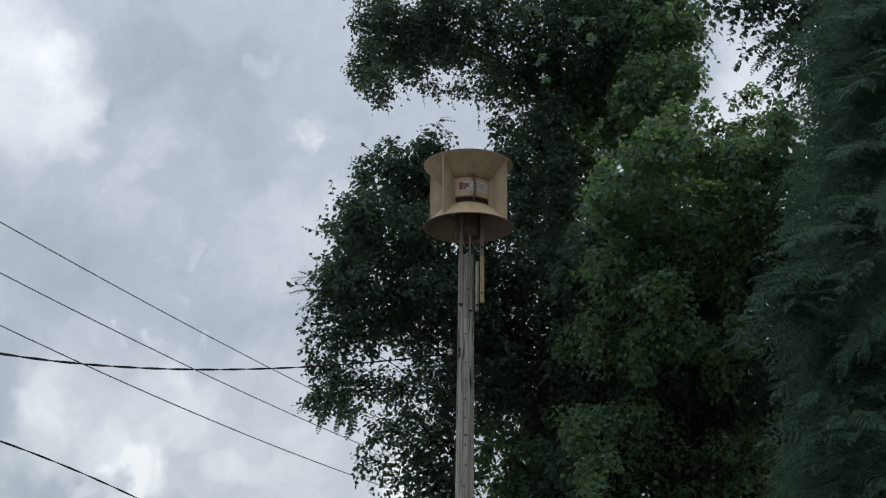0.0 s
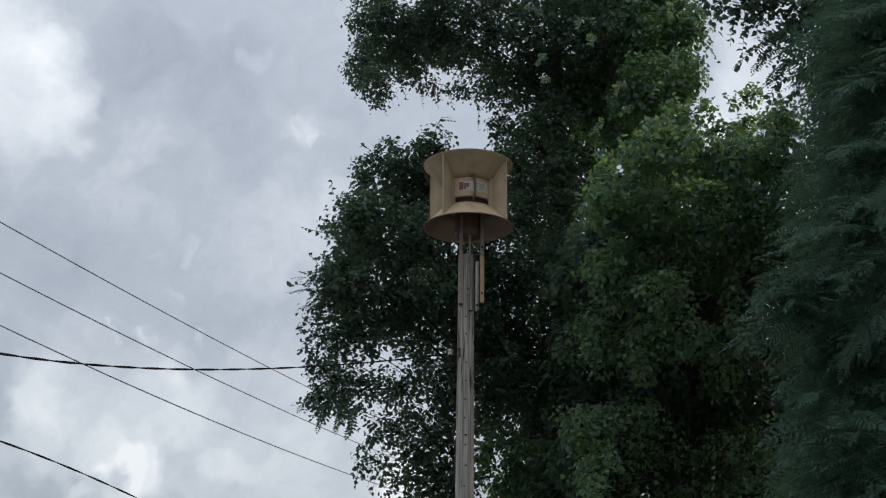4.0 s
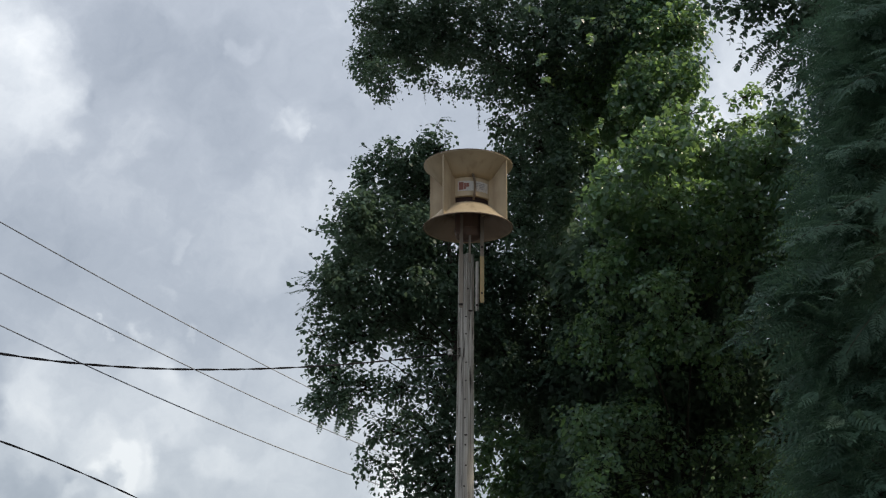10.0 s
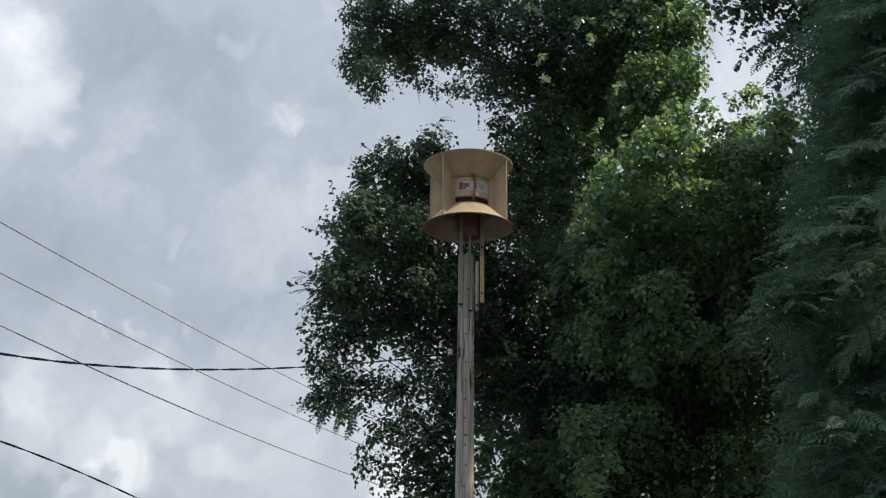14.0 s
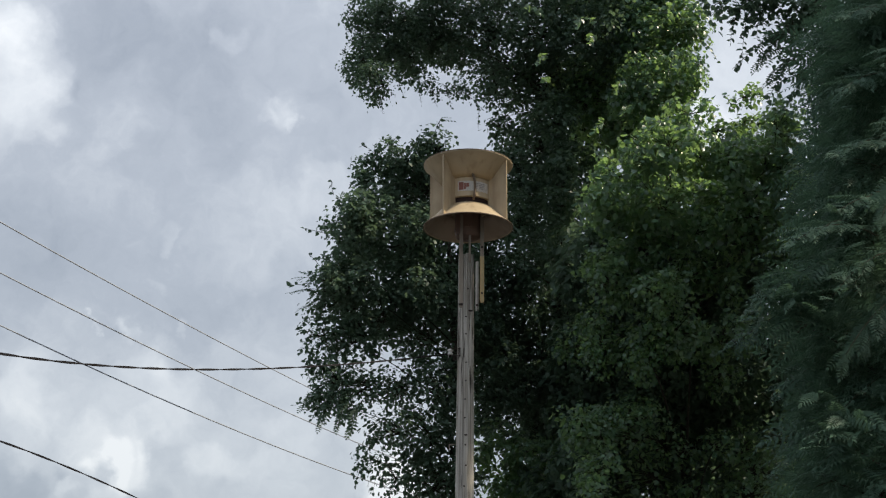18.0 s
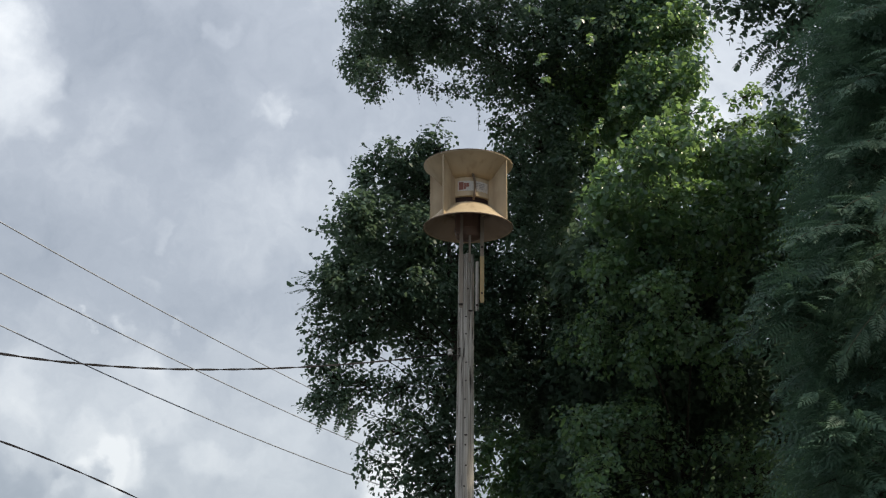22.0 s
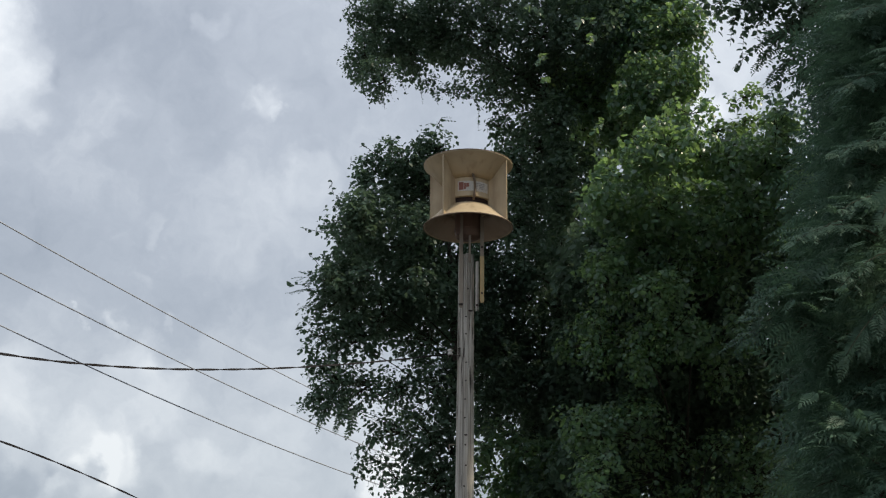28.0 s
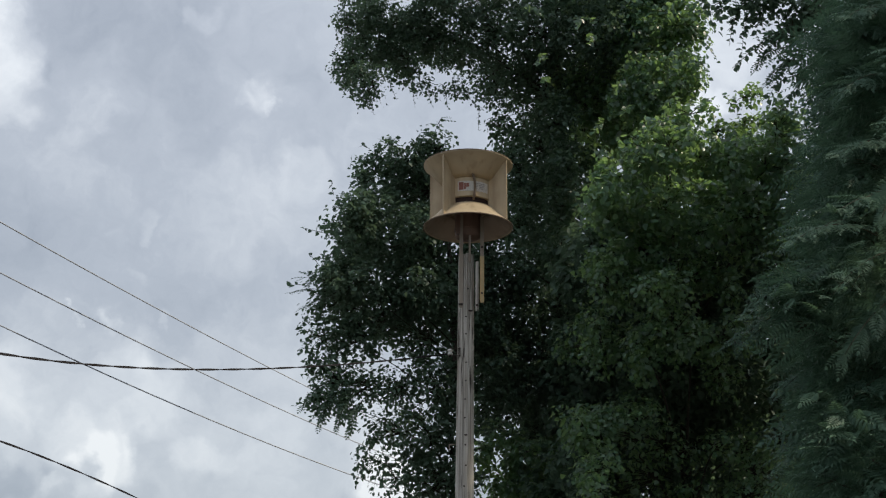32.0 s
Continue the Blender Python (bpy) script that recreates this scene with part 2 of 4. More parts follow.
def lathe(profile, sides=64, closed=False, start=0.0, turn=360.0):
    """A turned body: (radius, height) pairs swept round the z axis."""
    bm = bmesh.new()
    full = turn >= 359.9
    steps = sides if full else sides + 1
    cols = []
    for k in range(steps):
        a = radians(start + turn * k / sides)
        cols.append([bm.verts.new((r * math.sin(a), -r * math.cos(a), z)) for r, z in profile])
    n = len(profile)
    for k in range(sides):
        c, d = cols[k], cols[(k + 1) % steps]
        for i in range(n if closed else n - 1):
            j = (i + 1) % n
            bm.faces.new((c[i], d[i], d[j], c[j]))
    if not full and closed:
        bm.faces.new(cols[0])
        bm.faces.new(cols[-1][::-1])
    bmesh.ops.remove_doubles(bm, verts=bm.verts[:], dist=1e-5)
    bmesh.ops.recalc_face_normals(bm, faces=bm.faces[:])
    return bm


def box(size, at=(0, 0, 0), bevel=0.0, bm=None):
    bm = bm or bmesh.new()
    made = bmesh.ops.create_cube(bm, size=1.0, matrix=Matrix.Translation(at) @ Matrix.Diagonal((*size, 1)))
    if bevel:
        edges = list({e for v in made["verts"] for e in v.link_edges})
        bmesh.ops.bevel(bm, geom=edges, offset=bevel, segments=2, affect="EDGES")
    return bm


# ---- ground and cloud layer ----
def build_ground():
    bm = bmesh.new()
    rings, sides = [0, 6, 12, 20, 30, 45, 70, 120, 250, 600, 1500, 4400], 48
    last = None
    for r in rings:
        if r == 0:
            ring = [bm.verts.new((0, 15, 0))]
        else:
            ring = []
            for k in range(sides):
                a = k * math.tau / sides
                x, y = r * math.cos(a), 15 + r * math.sin(a)
                rise = 0.10 * noise.noise(Vector((x * 0.08, y * 0.08, 2.0))) if r < 100 else 0.0
                ring.append(bm.verts.new((x, y, rise - 0.05)))
        if last is not None:
            for k in range(sides):
                if len(last) == 1:
                    bm.faces.new((last[0], ring[k], ring[(k + 1) % sides]))
                else:
                    bm.faces.new((last[k], ring[k], ring[(k + 1) % sides], last[(k + 1) % sides]))
        last = ring
    bmesh.ops.recalc_face_normals(bm, faces=bm.faces[:])
    tagged(new("ground", mesh_of(bm, "ground", GROUND)), "gravel and dry dirt ground under the trees", "ground", kind="structure")


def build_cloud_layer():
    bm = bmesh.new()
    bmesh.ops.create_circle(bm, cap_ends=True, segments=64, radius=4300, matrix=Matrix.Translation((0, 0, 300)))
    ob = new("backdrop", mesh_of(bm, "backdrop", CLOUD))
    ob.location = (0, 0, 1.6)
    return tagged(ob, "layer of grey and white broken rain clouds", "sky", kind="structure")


build_ground()
cloud_layer = build_cloud_layer()


# ---- siren on its pole ----
def build_pole():
    pole = tagged(new("utility_pole"), "weathered grey wooden utility pole, split at the top", "pole")
    pole.matrix_world = pose(0.190, 21.6, 0, 0, 0.62, 0)
    bm = bmesh.new()
    sides, levels = 96, 70
    top = 9.12
    cols = []
    for i in range(levels + 1):
        z = top * i / levels
        r = 0.143 - 0.048 * z / top
        ring = []
        for k in range(sides):
            a = k * math.tau / sides
            groove = noise.noise(Vector((math.cos(a) * 9 + z * 0.10, math.sin(a) * 9, z * 0.55)))
            deep = max(0.0, groove - 0.12) * (0.012 + 0.12 * max(0.0, (z - 7.9)))
            rr = r + 0.004 * noise.noise(Vector((math.cos(a) * 14, math.sin(a) * 14, z * 0.5))) - deep
            zz = z
            if i == levels:
                zz += 0.05 * noise.noise(Vector((math.cos(a) * 3, math.sin(a) * 3, 9.0)))
            ring.append(bm.verts.new((rr * math.cos(a), rr * math.sin(a), zz)))
        cols.append(ring)
    for r, s in zip(cols, cols[1:]):
        for k in range(sides):
            bm.faces.new((r[k], r[(k + 1) % sides], s[(k + 1) % sides], s[k]))
    bm.faces.new(cols[0][::-1])
    bm.faces.new(cols[-1])
    part("pole_shaft", bm, POLE, pole, smooth=True)
    # raised dark discs that stand in for the small holes in the pole
    for i, (z, a) in enumerate(((7.72, 3), (7.49, 2), (7.26, -2), (7.03, -3), (6.82, 0), (6.82, 9), (6.70, 2), (8.08, 1), (8.30, 0), (8.66, 14), (6.45, 6), (6.2, -5))):
        r = 0.143 - 0.048 * z / top
        hole = lathe([(0.0, 0.006), (0.009, 0.006), (0.011, 0.0), (0.0, 0.0)], 10)
        part("hole_disc", hole, IRON, pole, at=pose(r * math.sin(radians(a)), -r * math.cos(radians(a)) + 0.001, z, 90, 0, a))
    # split slabs that stand off the pole's head
    for x, y, z0, z1, w in ((0.060, -0.060, 7.4, 8.35, 0.022), (0.005, -0.086, 8.5, 9.12, 0.028)):
        bm = bmesh.new()
        pts = [(x + 0.004 * math.sin(z * 5), y - 0.004 * math.cos(z * 4), z) for z in np.linspace(z0, z1, 8)]
        tube(bm, pts, [w * 0.5] + [w * 0.62] * 6 + [w * 0.25], 6)
        part("split_slab", bm, POLE, pole)
    return pole


def angle_iron(parent, x, y, z0, z1, w, material, label="", name="support_leg", at=pose(0.011, 0, 0, 0, 0.3, 0)):
    """An L section that stands upright."""
    bm = box((w, 0.008, z1 - z0), (x, y, (z0 + z1) / 2), 0.002)
    box((0.008, w, z1 - z0), (x + w / 2 - 0.004, y + w / 2 + 0.003, (z0 + z1) / 2), 0.002, bm)
    return part(name, bm, material, parent, label, at=at)


def build_siren():
    siren = tagged(new("outdoor_siren"), "tan painted drum-shaped warning siren with flared horn openings on a pole", "siren")
    siren.matrix_world = pose(0.314, 21.6, 9.49, 0, 0.2, 0)
    R, H, RD = 0.552, 0.820, 0.297
    LOW, HIGH = 0.225, 0.560         # the drum's foot and head
    # horn plates: flared shells of sheet metal with a rolled rim
    low = [(R, -0.008), (R + 0.004, 0.0), (R, 0.008), (R * 0.94, 0.030), (R * 0.80, 0.105), (R * 0.66, 0.185), (RD, LOW),
           (RD - 0.006, LOW - 0.006), (R * 0.655, 0.177), (R * 0.795, 0.097), (R * 0.93, 0.020), (R * 0.985, 0.0)]
    plate = part("lower_horn_plate", lathe(low, 96, True), TAN, siren, smooth=True)
    # thin added lining that colours the underside darker than the tan plate
    lining = [(R * 0.975, -0.004), (R * 0.925, 0.015), (R * 0.79, 0.092), (R * 0.65, 0.172), (RD - 0.008, LOW - 0.012),
              (RD - 0.011, LOW - 0.015), (R * 0.645, 0.169), (R * 0.785, 0.089), (R * 0.92, 0.012), (R * 0.97, -0.006)]
    part("horn_underside", lathe(lining, 96, True), UNDER, plate, "dull grey-brown underside of the horn", smooth=True)
    high = [(R + 0.004, H + 0.008), (R + 0.008, H), (R + 0.004, H - 0.008), (R * 0.93, H - 0.040), (R * 0.78, H - 0.135), (R * 0.65, H - 0.225), (RD, HIGH),
            (RD - 0.006, HIGH + 0.006), (R * 0.64, H - 0.215), (R * 0.77, H - 0.125), (R * 0.92, H - 0.03), (R * 0.985, H)]
    part("upper_horn_plate", lathe(high, 96, True), TAN_IN, siren, smooth=True)
    for name, z in (("upper_rim", H + 0.010), ("lower_rim", -0.004)):
        part(name, lathe([(R + 0.001, z - 0.006), (R + 0.010, z - 0.006), (R + 0.010, z + 0.003), (R + 0.001, z + 0.003)], 96, True), RIM, siren, "worn brown rolled rim of the horn")
    part("top_cap", lathe([(0, HIGH + 0.02), (RD - 0.008, HIGH + 0.02), (RD - 0.008, HIGH + 0.05), (0, HIGH + 0.06)], 48), TAN, siren, smooth=True)
    # rotor drum with its dark slot
    drum = [(RD, HIGH), (RD, LOW + 0.084), (RD - 0.03, LOW + 0.082), (RD - 0.03, LOW + 0.012), (RD, LOW + 0.010), (RD, LOW)]
    drum_part = part("rotor_drum", lathe(drum, 96), TAN_IN, siren, smooth=False)
    # closed near-black sleeve; its colour imitates the dark inside of a slot
    part("drum_slot", lathe([(RD - 0.027, LOW + 0.083), (RD - 0.026, LOW + 0.082), (RD - 0.026, LOW + 0.012), (RD - 0.027, LOW + 0.011)], 72), SLOT, drum_part, "dark sleeve imitating an open slot under the drum")
    part("drum_band", lathe([(RD + 0.001, LOW + 0.085), (RD + 0.006, LOW + 0.087), (RD + 0.006, LOW + 0.100), (RD + 0.001, LOW + 0.102)], 96), TAN, drum_part)
    # radial partitions between the horn mouths
    for a in (-35, 60, 150, 240):
        bm = bmesh.new()
        shape = [(RD - 0.01, LOW), (R * 0.66, 0.182), (R * 0.80, 0.102), (R * 0.94, 0.027), (R * 0.985, 0.008),
                 (R * 0.985, H - 0.008), (R * 0.93, H - 0.038), (R * 0.78, H - 0.132), (R * 0.65, H - 0.222), (RD - 0.01, HIGH)]
        for side in (-0.006, 0.006):
            bm.faces.new([bm.verts.new((side, -r, z)) for r, z in shape])
        faces = bm.faces[:]
        bm.verts.ensure_lookup_table()
        n = len(shape)
        for i in range(n):
            j = (i + 1) % n
            bm.faces.new((bm.verts[i], bm.verts[j], bm.verts[n + j], bm.verts[n + i]))
        box((0.022, 0.012, H - 0.03), (0, -R * 0.985, H / 2), 0.003, bm)
        bmesh.ops.recalc_face_normals(bm, faces=bm.faces[:])
        part("partition", bm, TAN_IN, siren, at=pose(0, 0, 0, 0, 0, a))
    # sticker on the drum
    def patch(name, a0, a1, z0, z1, lift, material, parent, label=""):
        bm = lathe([(RD + lift, z0), (RD + lift, z1), (RD + lift - 0.002, z1), (RD + lift - 0.002, z0)], 20, True, a0, a1 - a0)
        return part(name, bm, material, parent, label)
    label_plate = patch("label_plate", -26, 52, 0.378, 0.508, 0.005, STICKER, drum_part, "faded white label with a red mark")
    for a0, a1, z0, z1 in ((-23, -11.5, 0.392, 0.494), (-10.5, -5.5, 0.398, 0.478), (-5.0, 1.5, 0.428, 0.478)):
        patch("label_mark", a0, a1, z0, z1, 0.008, STICKER_RED, label_plate)
    for z in (0.474, 0.452, 0.430, 0.408):
        patch("label_bar", 15, 20 + 60 * (z - 0.4), z, z + 0.010, 0.008, STICKER_GREY, label_plate)
        patch("label_bar", 26, 34 + 12 * ((z * 1000) % 7) / 7, z, z + 0.010, 0.008, STICKER_GREY, label_plate)
    # bent strap over the label
    bm = bmesh.new()
    pts = [(0.045, -0.335, 0.60), (0.062, -0.33, 0.56), (0.078, -0.318, 0.50), (0.083, -0.314, 0.43), (0.078, -0.314, 0.34), (0.062, -0.318, 0.255)]
    tube(bm, pts, [0.015] * 6, 8)
    part("strap", bm, STRAP, siren, "bent brown strap over the drum", smooth=True)
    # motor and its frame below
    motor = part("motor", lathe([(0, -0.15), (0.12, -0.15), (0.15, -0.135), (0.165, -0.09), (0.165, 0.16), (0.15, 0.19), (0, 0.19)], 48), MOTOR, siren, "dark cylindrical motor under the horn", smooth=True)
    part("motor_rim", lathe([(0.165, -0.055), (0.176, -0.05), (0.176, -0.03), (0.165, -0.025)], 48), MOTOR, motor)
    angle_iron(siren, -0.098, -0.172, -1.10, 0.11, 0.046, STEEL)
    angle_iron(siren, 0.008, -0.125, -0.50, -0.12, 0.028, STEEL)
    angle_iron(siren, 0.100, -0.10, -1.12, -0.48, 0.040, POLE, "weathered wooden slat")
    # one yellow leg: its shaded upper part is given a dull colour
    angle_iron(siren, 0.160, -0.12, -0.99, 0.10, 0.046, STEEL, "support leg coloured dull as if in shade")
    angle_iron(siren, 0.160, -0.124, -1.02, -0.42, 0.052, YELLOW, "yellow lower end of the support leg, left unshaded", "unshaded_end")
    part("mounting_bracket", box((0.055, 0.03, 0.26), (-0.135, -0.165, -0.02), 0.004), MOTOR, siren, "dark brown bracket beside the motor", at=pose(0.011, 0, 0, 0, 0.3, 0))
    for x, z in ((0.10, -1.05), (0.16, -0.9), (0.16, -0.3)):
        part("bolt", lathe([(0, 0.012), (0.013, 0.012), (0.015, 0.0), (0, 0)], 6), IRON, siren, at=pose(0.011, 0, 0, 0, 0.3, 0) @ pose(x, -0.125, z, 90, 0, 0))
    for z in (-1.06,):
        part("clamp", box((0.055, 0.02, 0.022), (-0.10, -0.182, z), 0.003), IRON, siren, at=pose(0.011, 0, 0, 0, 0.3, 0))
        part("clamp", box((0.05, 0.02, 0.018), (0.02, -0.11, z - 0.06), 0.003), IRON, siren, at=pose(0.011, 0, 0, 0, 0.3, 0))
    # little studs round the upper rim
    for a in range(10, 370, 30):
        part("rim_stud", lathe([(0, 0.018), (0.006, 0.018), (0.008, 0), (0, 0)], 6), TAN, siren, at=pose((R - 0.012) * math.sin(radians(a)), -(R - 0.012) * math.cos(radians(a)), H + 0.004))
    return siren


build_pole()
build_siren()


def build_insulator():
    ins = tagged(new("insulator"), "white porcelain spool insulator on an iron bracket at the pole", "insulator")
    ins.matrix_world = pose(0.088, 21.52, 7.85)
    part("spool", lathe([(0, 0.036), (0.026, 0.036), (0.034, 0.028), (0.034, 0.016), (0.022, 0.008), (0.022, -0.008), (0.034, -0.016), (0.034, -0.028), (0.026, -0.036), (0, -0.036)], 24), PORCELAIN, ins, smooth=True)
    bm = box((0.13, 0.022, 0.008), (0.06, 0, 0.044), 0.002)
    box((0.13, 0.022, 0.008), (0.06, 0, -0.044), 0.002, bm)
    box((0.008, 0.03, 0.12), (0.115, 0, 0), 0.002, bm)
    part("bracket", bm, IRON, ins)
    part("pin", lathe([(0, 0.06), (0.008, 0.06), (0.008, -0.06), (0, -0.06)], 8), IRON, ins)
    return ins


build_insulator()
hook = tagged(new("pole_hook"), "small grey steel step bracket on the pole", "bracket")
hook.matrix_world = pose(0.105, 21.56, 6.68)
part("arm", box((0.07, 0.016, 0.012), (0.0, 0, 0.035), 0.003), STEEL, hook)
part("plate", box((0.012, 0.024, 0.09), (-0.03, 0, 0.0), 0.003), STEEL, hook)


# ---- cables ----
def twisted_cable(name, points, radius, label):
    """A bearer wire with two sheathed wires twisted round it."""
    cable = tagged(new(name), label, "cable")
    fine = []
    for p, q in zip(points, points[1:]):
        for k in range(8):
            fine.append(p.lerp(q, k / 8))
    fine.append(points[-1])
    part("bearer_wire", tube(bmesh.new(), fine, [radius * 0.45] * len(fine), 6), RUBBER, cable)
    for s in (0, 1):
        pts, run = [], 0.0
        for i, p in enumerate(fine):
            run += (p - fine[i - 1]).length if i else 0
            a = run * math.tau / 1.1 + s * math.pi
            pts.append(p + Vector((0.2 * math.cos(a), 0.4 * math.cos(a), math.sin(a))) * radius * 0.62)
        part("sheathed_wire", tube(bmesh.new(), pts, [radius * 0.55] * len(pts), 6), RUBBER, cable, smooth=True)
    return cable


def curve_through(p0, p1, p2, t):
    """The parabola that passes p0, p1, p2 at t = 0, 0.5, 1."""
    p0, p1, p2 = Vector(p0), Vector(p1), Vector(p2)
    return p0 * (1 - t) * (1 - 2 * t) + p1 * 4 * t * (1 - t) + p2 * t * (2 * t - 1)


service = [curve_through((-3.244, 13.0, 5.366), (-1.994, 17.26, 6.441), (0.055, 21.52, 7.828), t) for t in np.linspace(-0.3, 1.0, 27)]
service = [service[0] + (service[0] - service[1]) * k + Vector((-0.02 * k, 0, 0.004 * k * k)) for k in range(40, 0, -4)] + service
twisted_cable("service_cable", service, 0.0094, "black twisted service cable running to the pole")
drop = [curve_through((-3.19, 13.0, 4.71), (-2.94, 14.2, 4.79), (-2.63, 15.6, 4.84), t) for t in np.linspace(-4.0, 1.0, 26)]
drop += [drop[-1].lerp(Vector((0.20, 21.49, 4.72)), t) - Vector((0, 0, 0.5 * t * (1 - t))) for t in np.linspace(0.06, 1.0, 16)]
twisted_cable("drop_cable", drop, 0.0075, "thin black twisted drop cable")
for p0, p1, p2 in (((-6.652, 26, 11.188), (-4.671, 32, 11.433), (-2.69, 38, 11.773)), ((-6.588, 26, 10.382), (-4.21, 32, 10.453), (-1.832, 38, 10.668)), ((-6.523, 26, 9.565), (-3.757, 32, 9.482), (-0.991, 38, 9.643))):
    pts = [curve_through(p0, p1, p2, t) for t in np.linspace(-1.5, 2.5, 50)]
    line = tagged(new("power_line", mesh_of(tube(bmesh.new(), pts, [0.0105] * len(pts), 8), "power_line", WIRE)), "thin grey overhead power line wire", "wire", "power lines")
bm = tube(bmesh.new(), [(0.09, 21.5, 7.83), (0.05, 21.49, 7.72), (0.0, 21.49, 7.66), (0.06, 21.5, 7.60), (0.12, 21.52, 7.66)], [0.005] * 5, 6)
tagged(new("loose_wire", mesh_of(bm, "loose_wire", RUBBER)), "loose end of black wire at the insulator", "wire")


# ---- trees ----
LEAF_BROAD = (np.array([(0, 0, 0), (0.30, -0.06, 0.05), (0.50, 0.22, 0.09), (0.36, 0.60, 0.06), (0, 1.0, -0.10), (-0.36, 0.60, 0.06), (-0.50, 0.22, 0.09), (-0.30, -0.06, 0.05), (0, 0.42, -0.02)]),
              np.array([(0, 1, 8), (1, 2, 8), (2, 3, 8), (3, 4, 8), (4, 5, 8), (5, 6, 8), (6, 7, 8), (7, 0, 8)]))
LEAF_OVAL = (np.array([(0, 0, 0), (0.36, 0.26, 0.06), (0.30, 0.62, 0.03), (0, 1.0, -0.12), (-0.30, 0.62, 0.03), (-0.36, 0.26, 0.06), (0, 0.45, -0.02)]),
             np.array([(0, 1, 6), (1, 2, 6), (2, 3, 6), (3, 4, 6), (4, 5, 6), (5, 0, 6)]))


def frond_shape(pairs=9, reach=0.27, broad=0.04):
    """A feathered leaf: a stalk and its pairs of narrow leaflets."""
    verts, faces = [], []
    for i in range(pairs):
        y = 0.12 + 0.82 * i / (pairs - 1)
        long = reach * math.sin(math.pi * (0.22 + 0.68 * i / (pairs - 1)))
        droop = -0.22 * y * y
        for s in (-1, 1):
            k = len(verts)
            tip = (s * long, y + 0.10, droop - 0.06)
            verts += [(0, y - 0.006, droop), (s * long * 0.45, y + 0.045 - broad, droop + 0.008), tip, (s * long * 0.42, y + 0.02 + broad, droop - 0.012)]
            faces += [(k, k + 1, k + 3), (k + 1, k + 2, k + 3)]
    k = len(verts)
    verts += [(0, 0.93, -0.2), (0.035, 1.0, -0.22), (0, 1.12, -0.3), (-0.035, 1.0, -0.22)]
    faces += [(k, k + 1, k + 3), (k + 1, k + 2, k + 3)]
    k = len(verts)
    verts += [(-0.006, 0, 0.0), (0.006, 0, 0), (0.004, 0.5, -0.055), (-0.004, 0.5, -0.055), (0, 0.95, -0.2)]
    faces += [(k, k + 1, k + 2), (k, k + 2, k + 3), (k + 3, k + 2, k + 4)]
    return np.array(verts), np.array(faces)


LEAF_FROND = frond_shape()
LEAF_PINNATE = frond_shape(5, 0.36, 0.10)
# plainer leaves for the mass of a crown
SMALL_OVAL = (np.array([(0, 0, 0), (0.38, 0.26, 0.07), (0.28, 0.68, 0.03), (0, 1.0, -0.12), (-0.28, 0.68, 0.03), (-0.38, 0.26, 0.07)]),
              np.array([(0, 1, 2), (0, 2, 3), (0, 3, 4), (0, 4, 5)]))
SMALL_BROAD = (np.array([(0, 0, 0), (0.46, 0.12, 0.08), (0.38, 0.56, 0.05), (0, 1.0, -0.10), (-0.38, 0.56, 0.05), (-0.46, 0.12, 0.08)]),
               np.array([(0, 1, 2), (0, 2, 3), (0, 3, 4), (0, 4, 5)]))
LEAF_KINDS = {"oval": (LEAF_OVAL, OVAL), "shade_oval": (LEAF_OVAL, SHADE_OVAL), "broad": (LEAF_BROAD, VINE), "frond": (LEAF_FROND, FROND), "pinnate": (LEAF_PINNATE, OVAL)}
MASS_KINDS = {"oval": SMALL_OVAL, "shade_oval": SMALL_OVAL, "broad": SMALL_BROAD, "frond": LEAF_FROND}
rng = np.random.default_rng(7)


def unit(v):
    return v / np.maximum(np.linalg.norm(v, axis=-1, keepdims=True), 1e-9)


def scatter_leaves(shape, at, normal, tip, size):
    """Copies of a leaf: its base at each place, its face along normal, its tip along tip."""
    verts, faces = shape
    z = unit(normal)
    y = unit(tip - z * np.sum(tip * z, axis=1, keepdims=True))
    x = np.cross(y, z)
    wide = size[:, None] * rng.uniform(0.8, 1.15, (len(size), 1))
    pts = at[:, None, :] + (x * wide)[:, None, :] * verts[None, :, 0:1] + (y * size[:, None])[:, None, :] * verts[None, :, 1:2] + (z * size[:, None])[:, None, :] * verts[None, :, 2:3]
    ids = faces[None, :, :] + (np.arange(len(at)) * len(verts))[:, None, None]
    return pts.reshape(-1, 3), ids.reshape(-1, faces.shape[1])


def clump_points(count, radii, tuft):
    """Leaf places in an uneven bough: tufts of leaves, each a ragged dome that is thick above and open below."""
    tufts = max(5, int(radii[0] * radii[1] * radii[2] / tuft ** 3 * 2.2))
    d = unit(rng.normal(size=(tufts, 3)))
    r = rng.uniform(0.03, 1.0, (tufts, 1)) ** (1 / 3)
    lump = 1.0 + 0.16 * np.sin(d[:, 0:1] * 5.1 + d[:, 2:3] * 3.7 + rng.uniform(0, 6))
    heart = d * r * lump * np.maximum(radii - tuft * 0.4, radii * 0.55)
    pick = rng.integers(0, tufts, count)
    wide = tuft * rng.uniform(0.6, 1.25, (tufts, 1))
    e = rng.normal(size=(count, 3)) + np.array([0, 0, 0.55])
    e = unit(e + 0.45 * d[pick])
    at = heart[pick] + e * wide[pick] * rng.uniform(0.72, 1.08, (count, 1)) * np.array([1.0, 1.0, 0.72]) + rng.normal(size=(count, 3)) * 0.035
    at[:, 2] -= 0.10 * rng.uniform(0, 1, count) * (e[:, 2] < 0.1)
    return at, e, heart


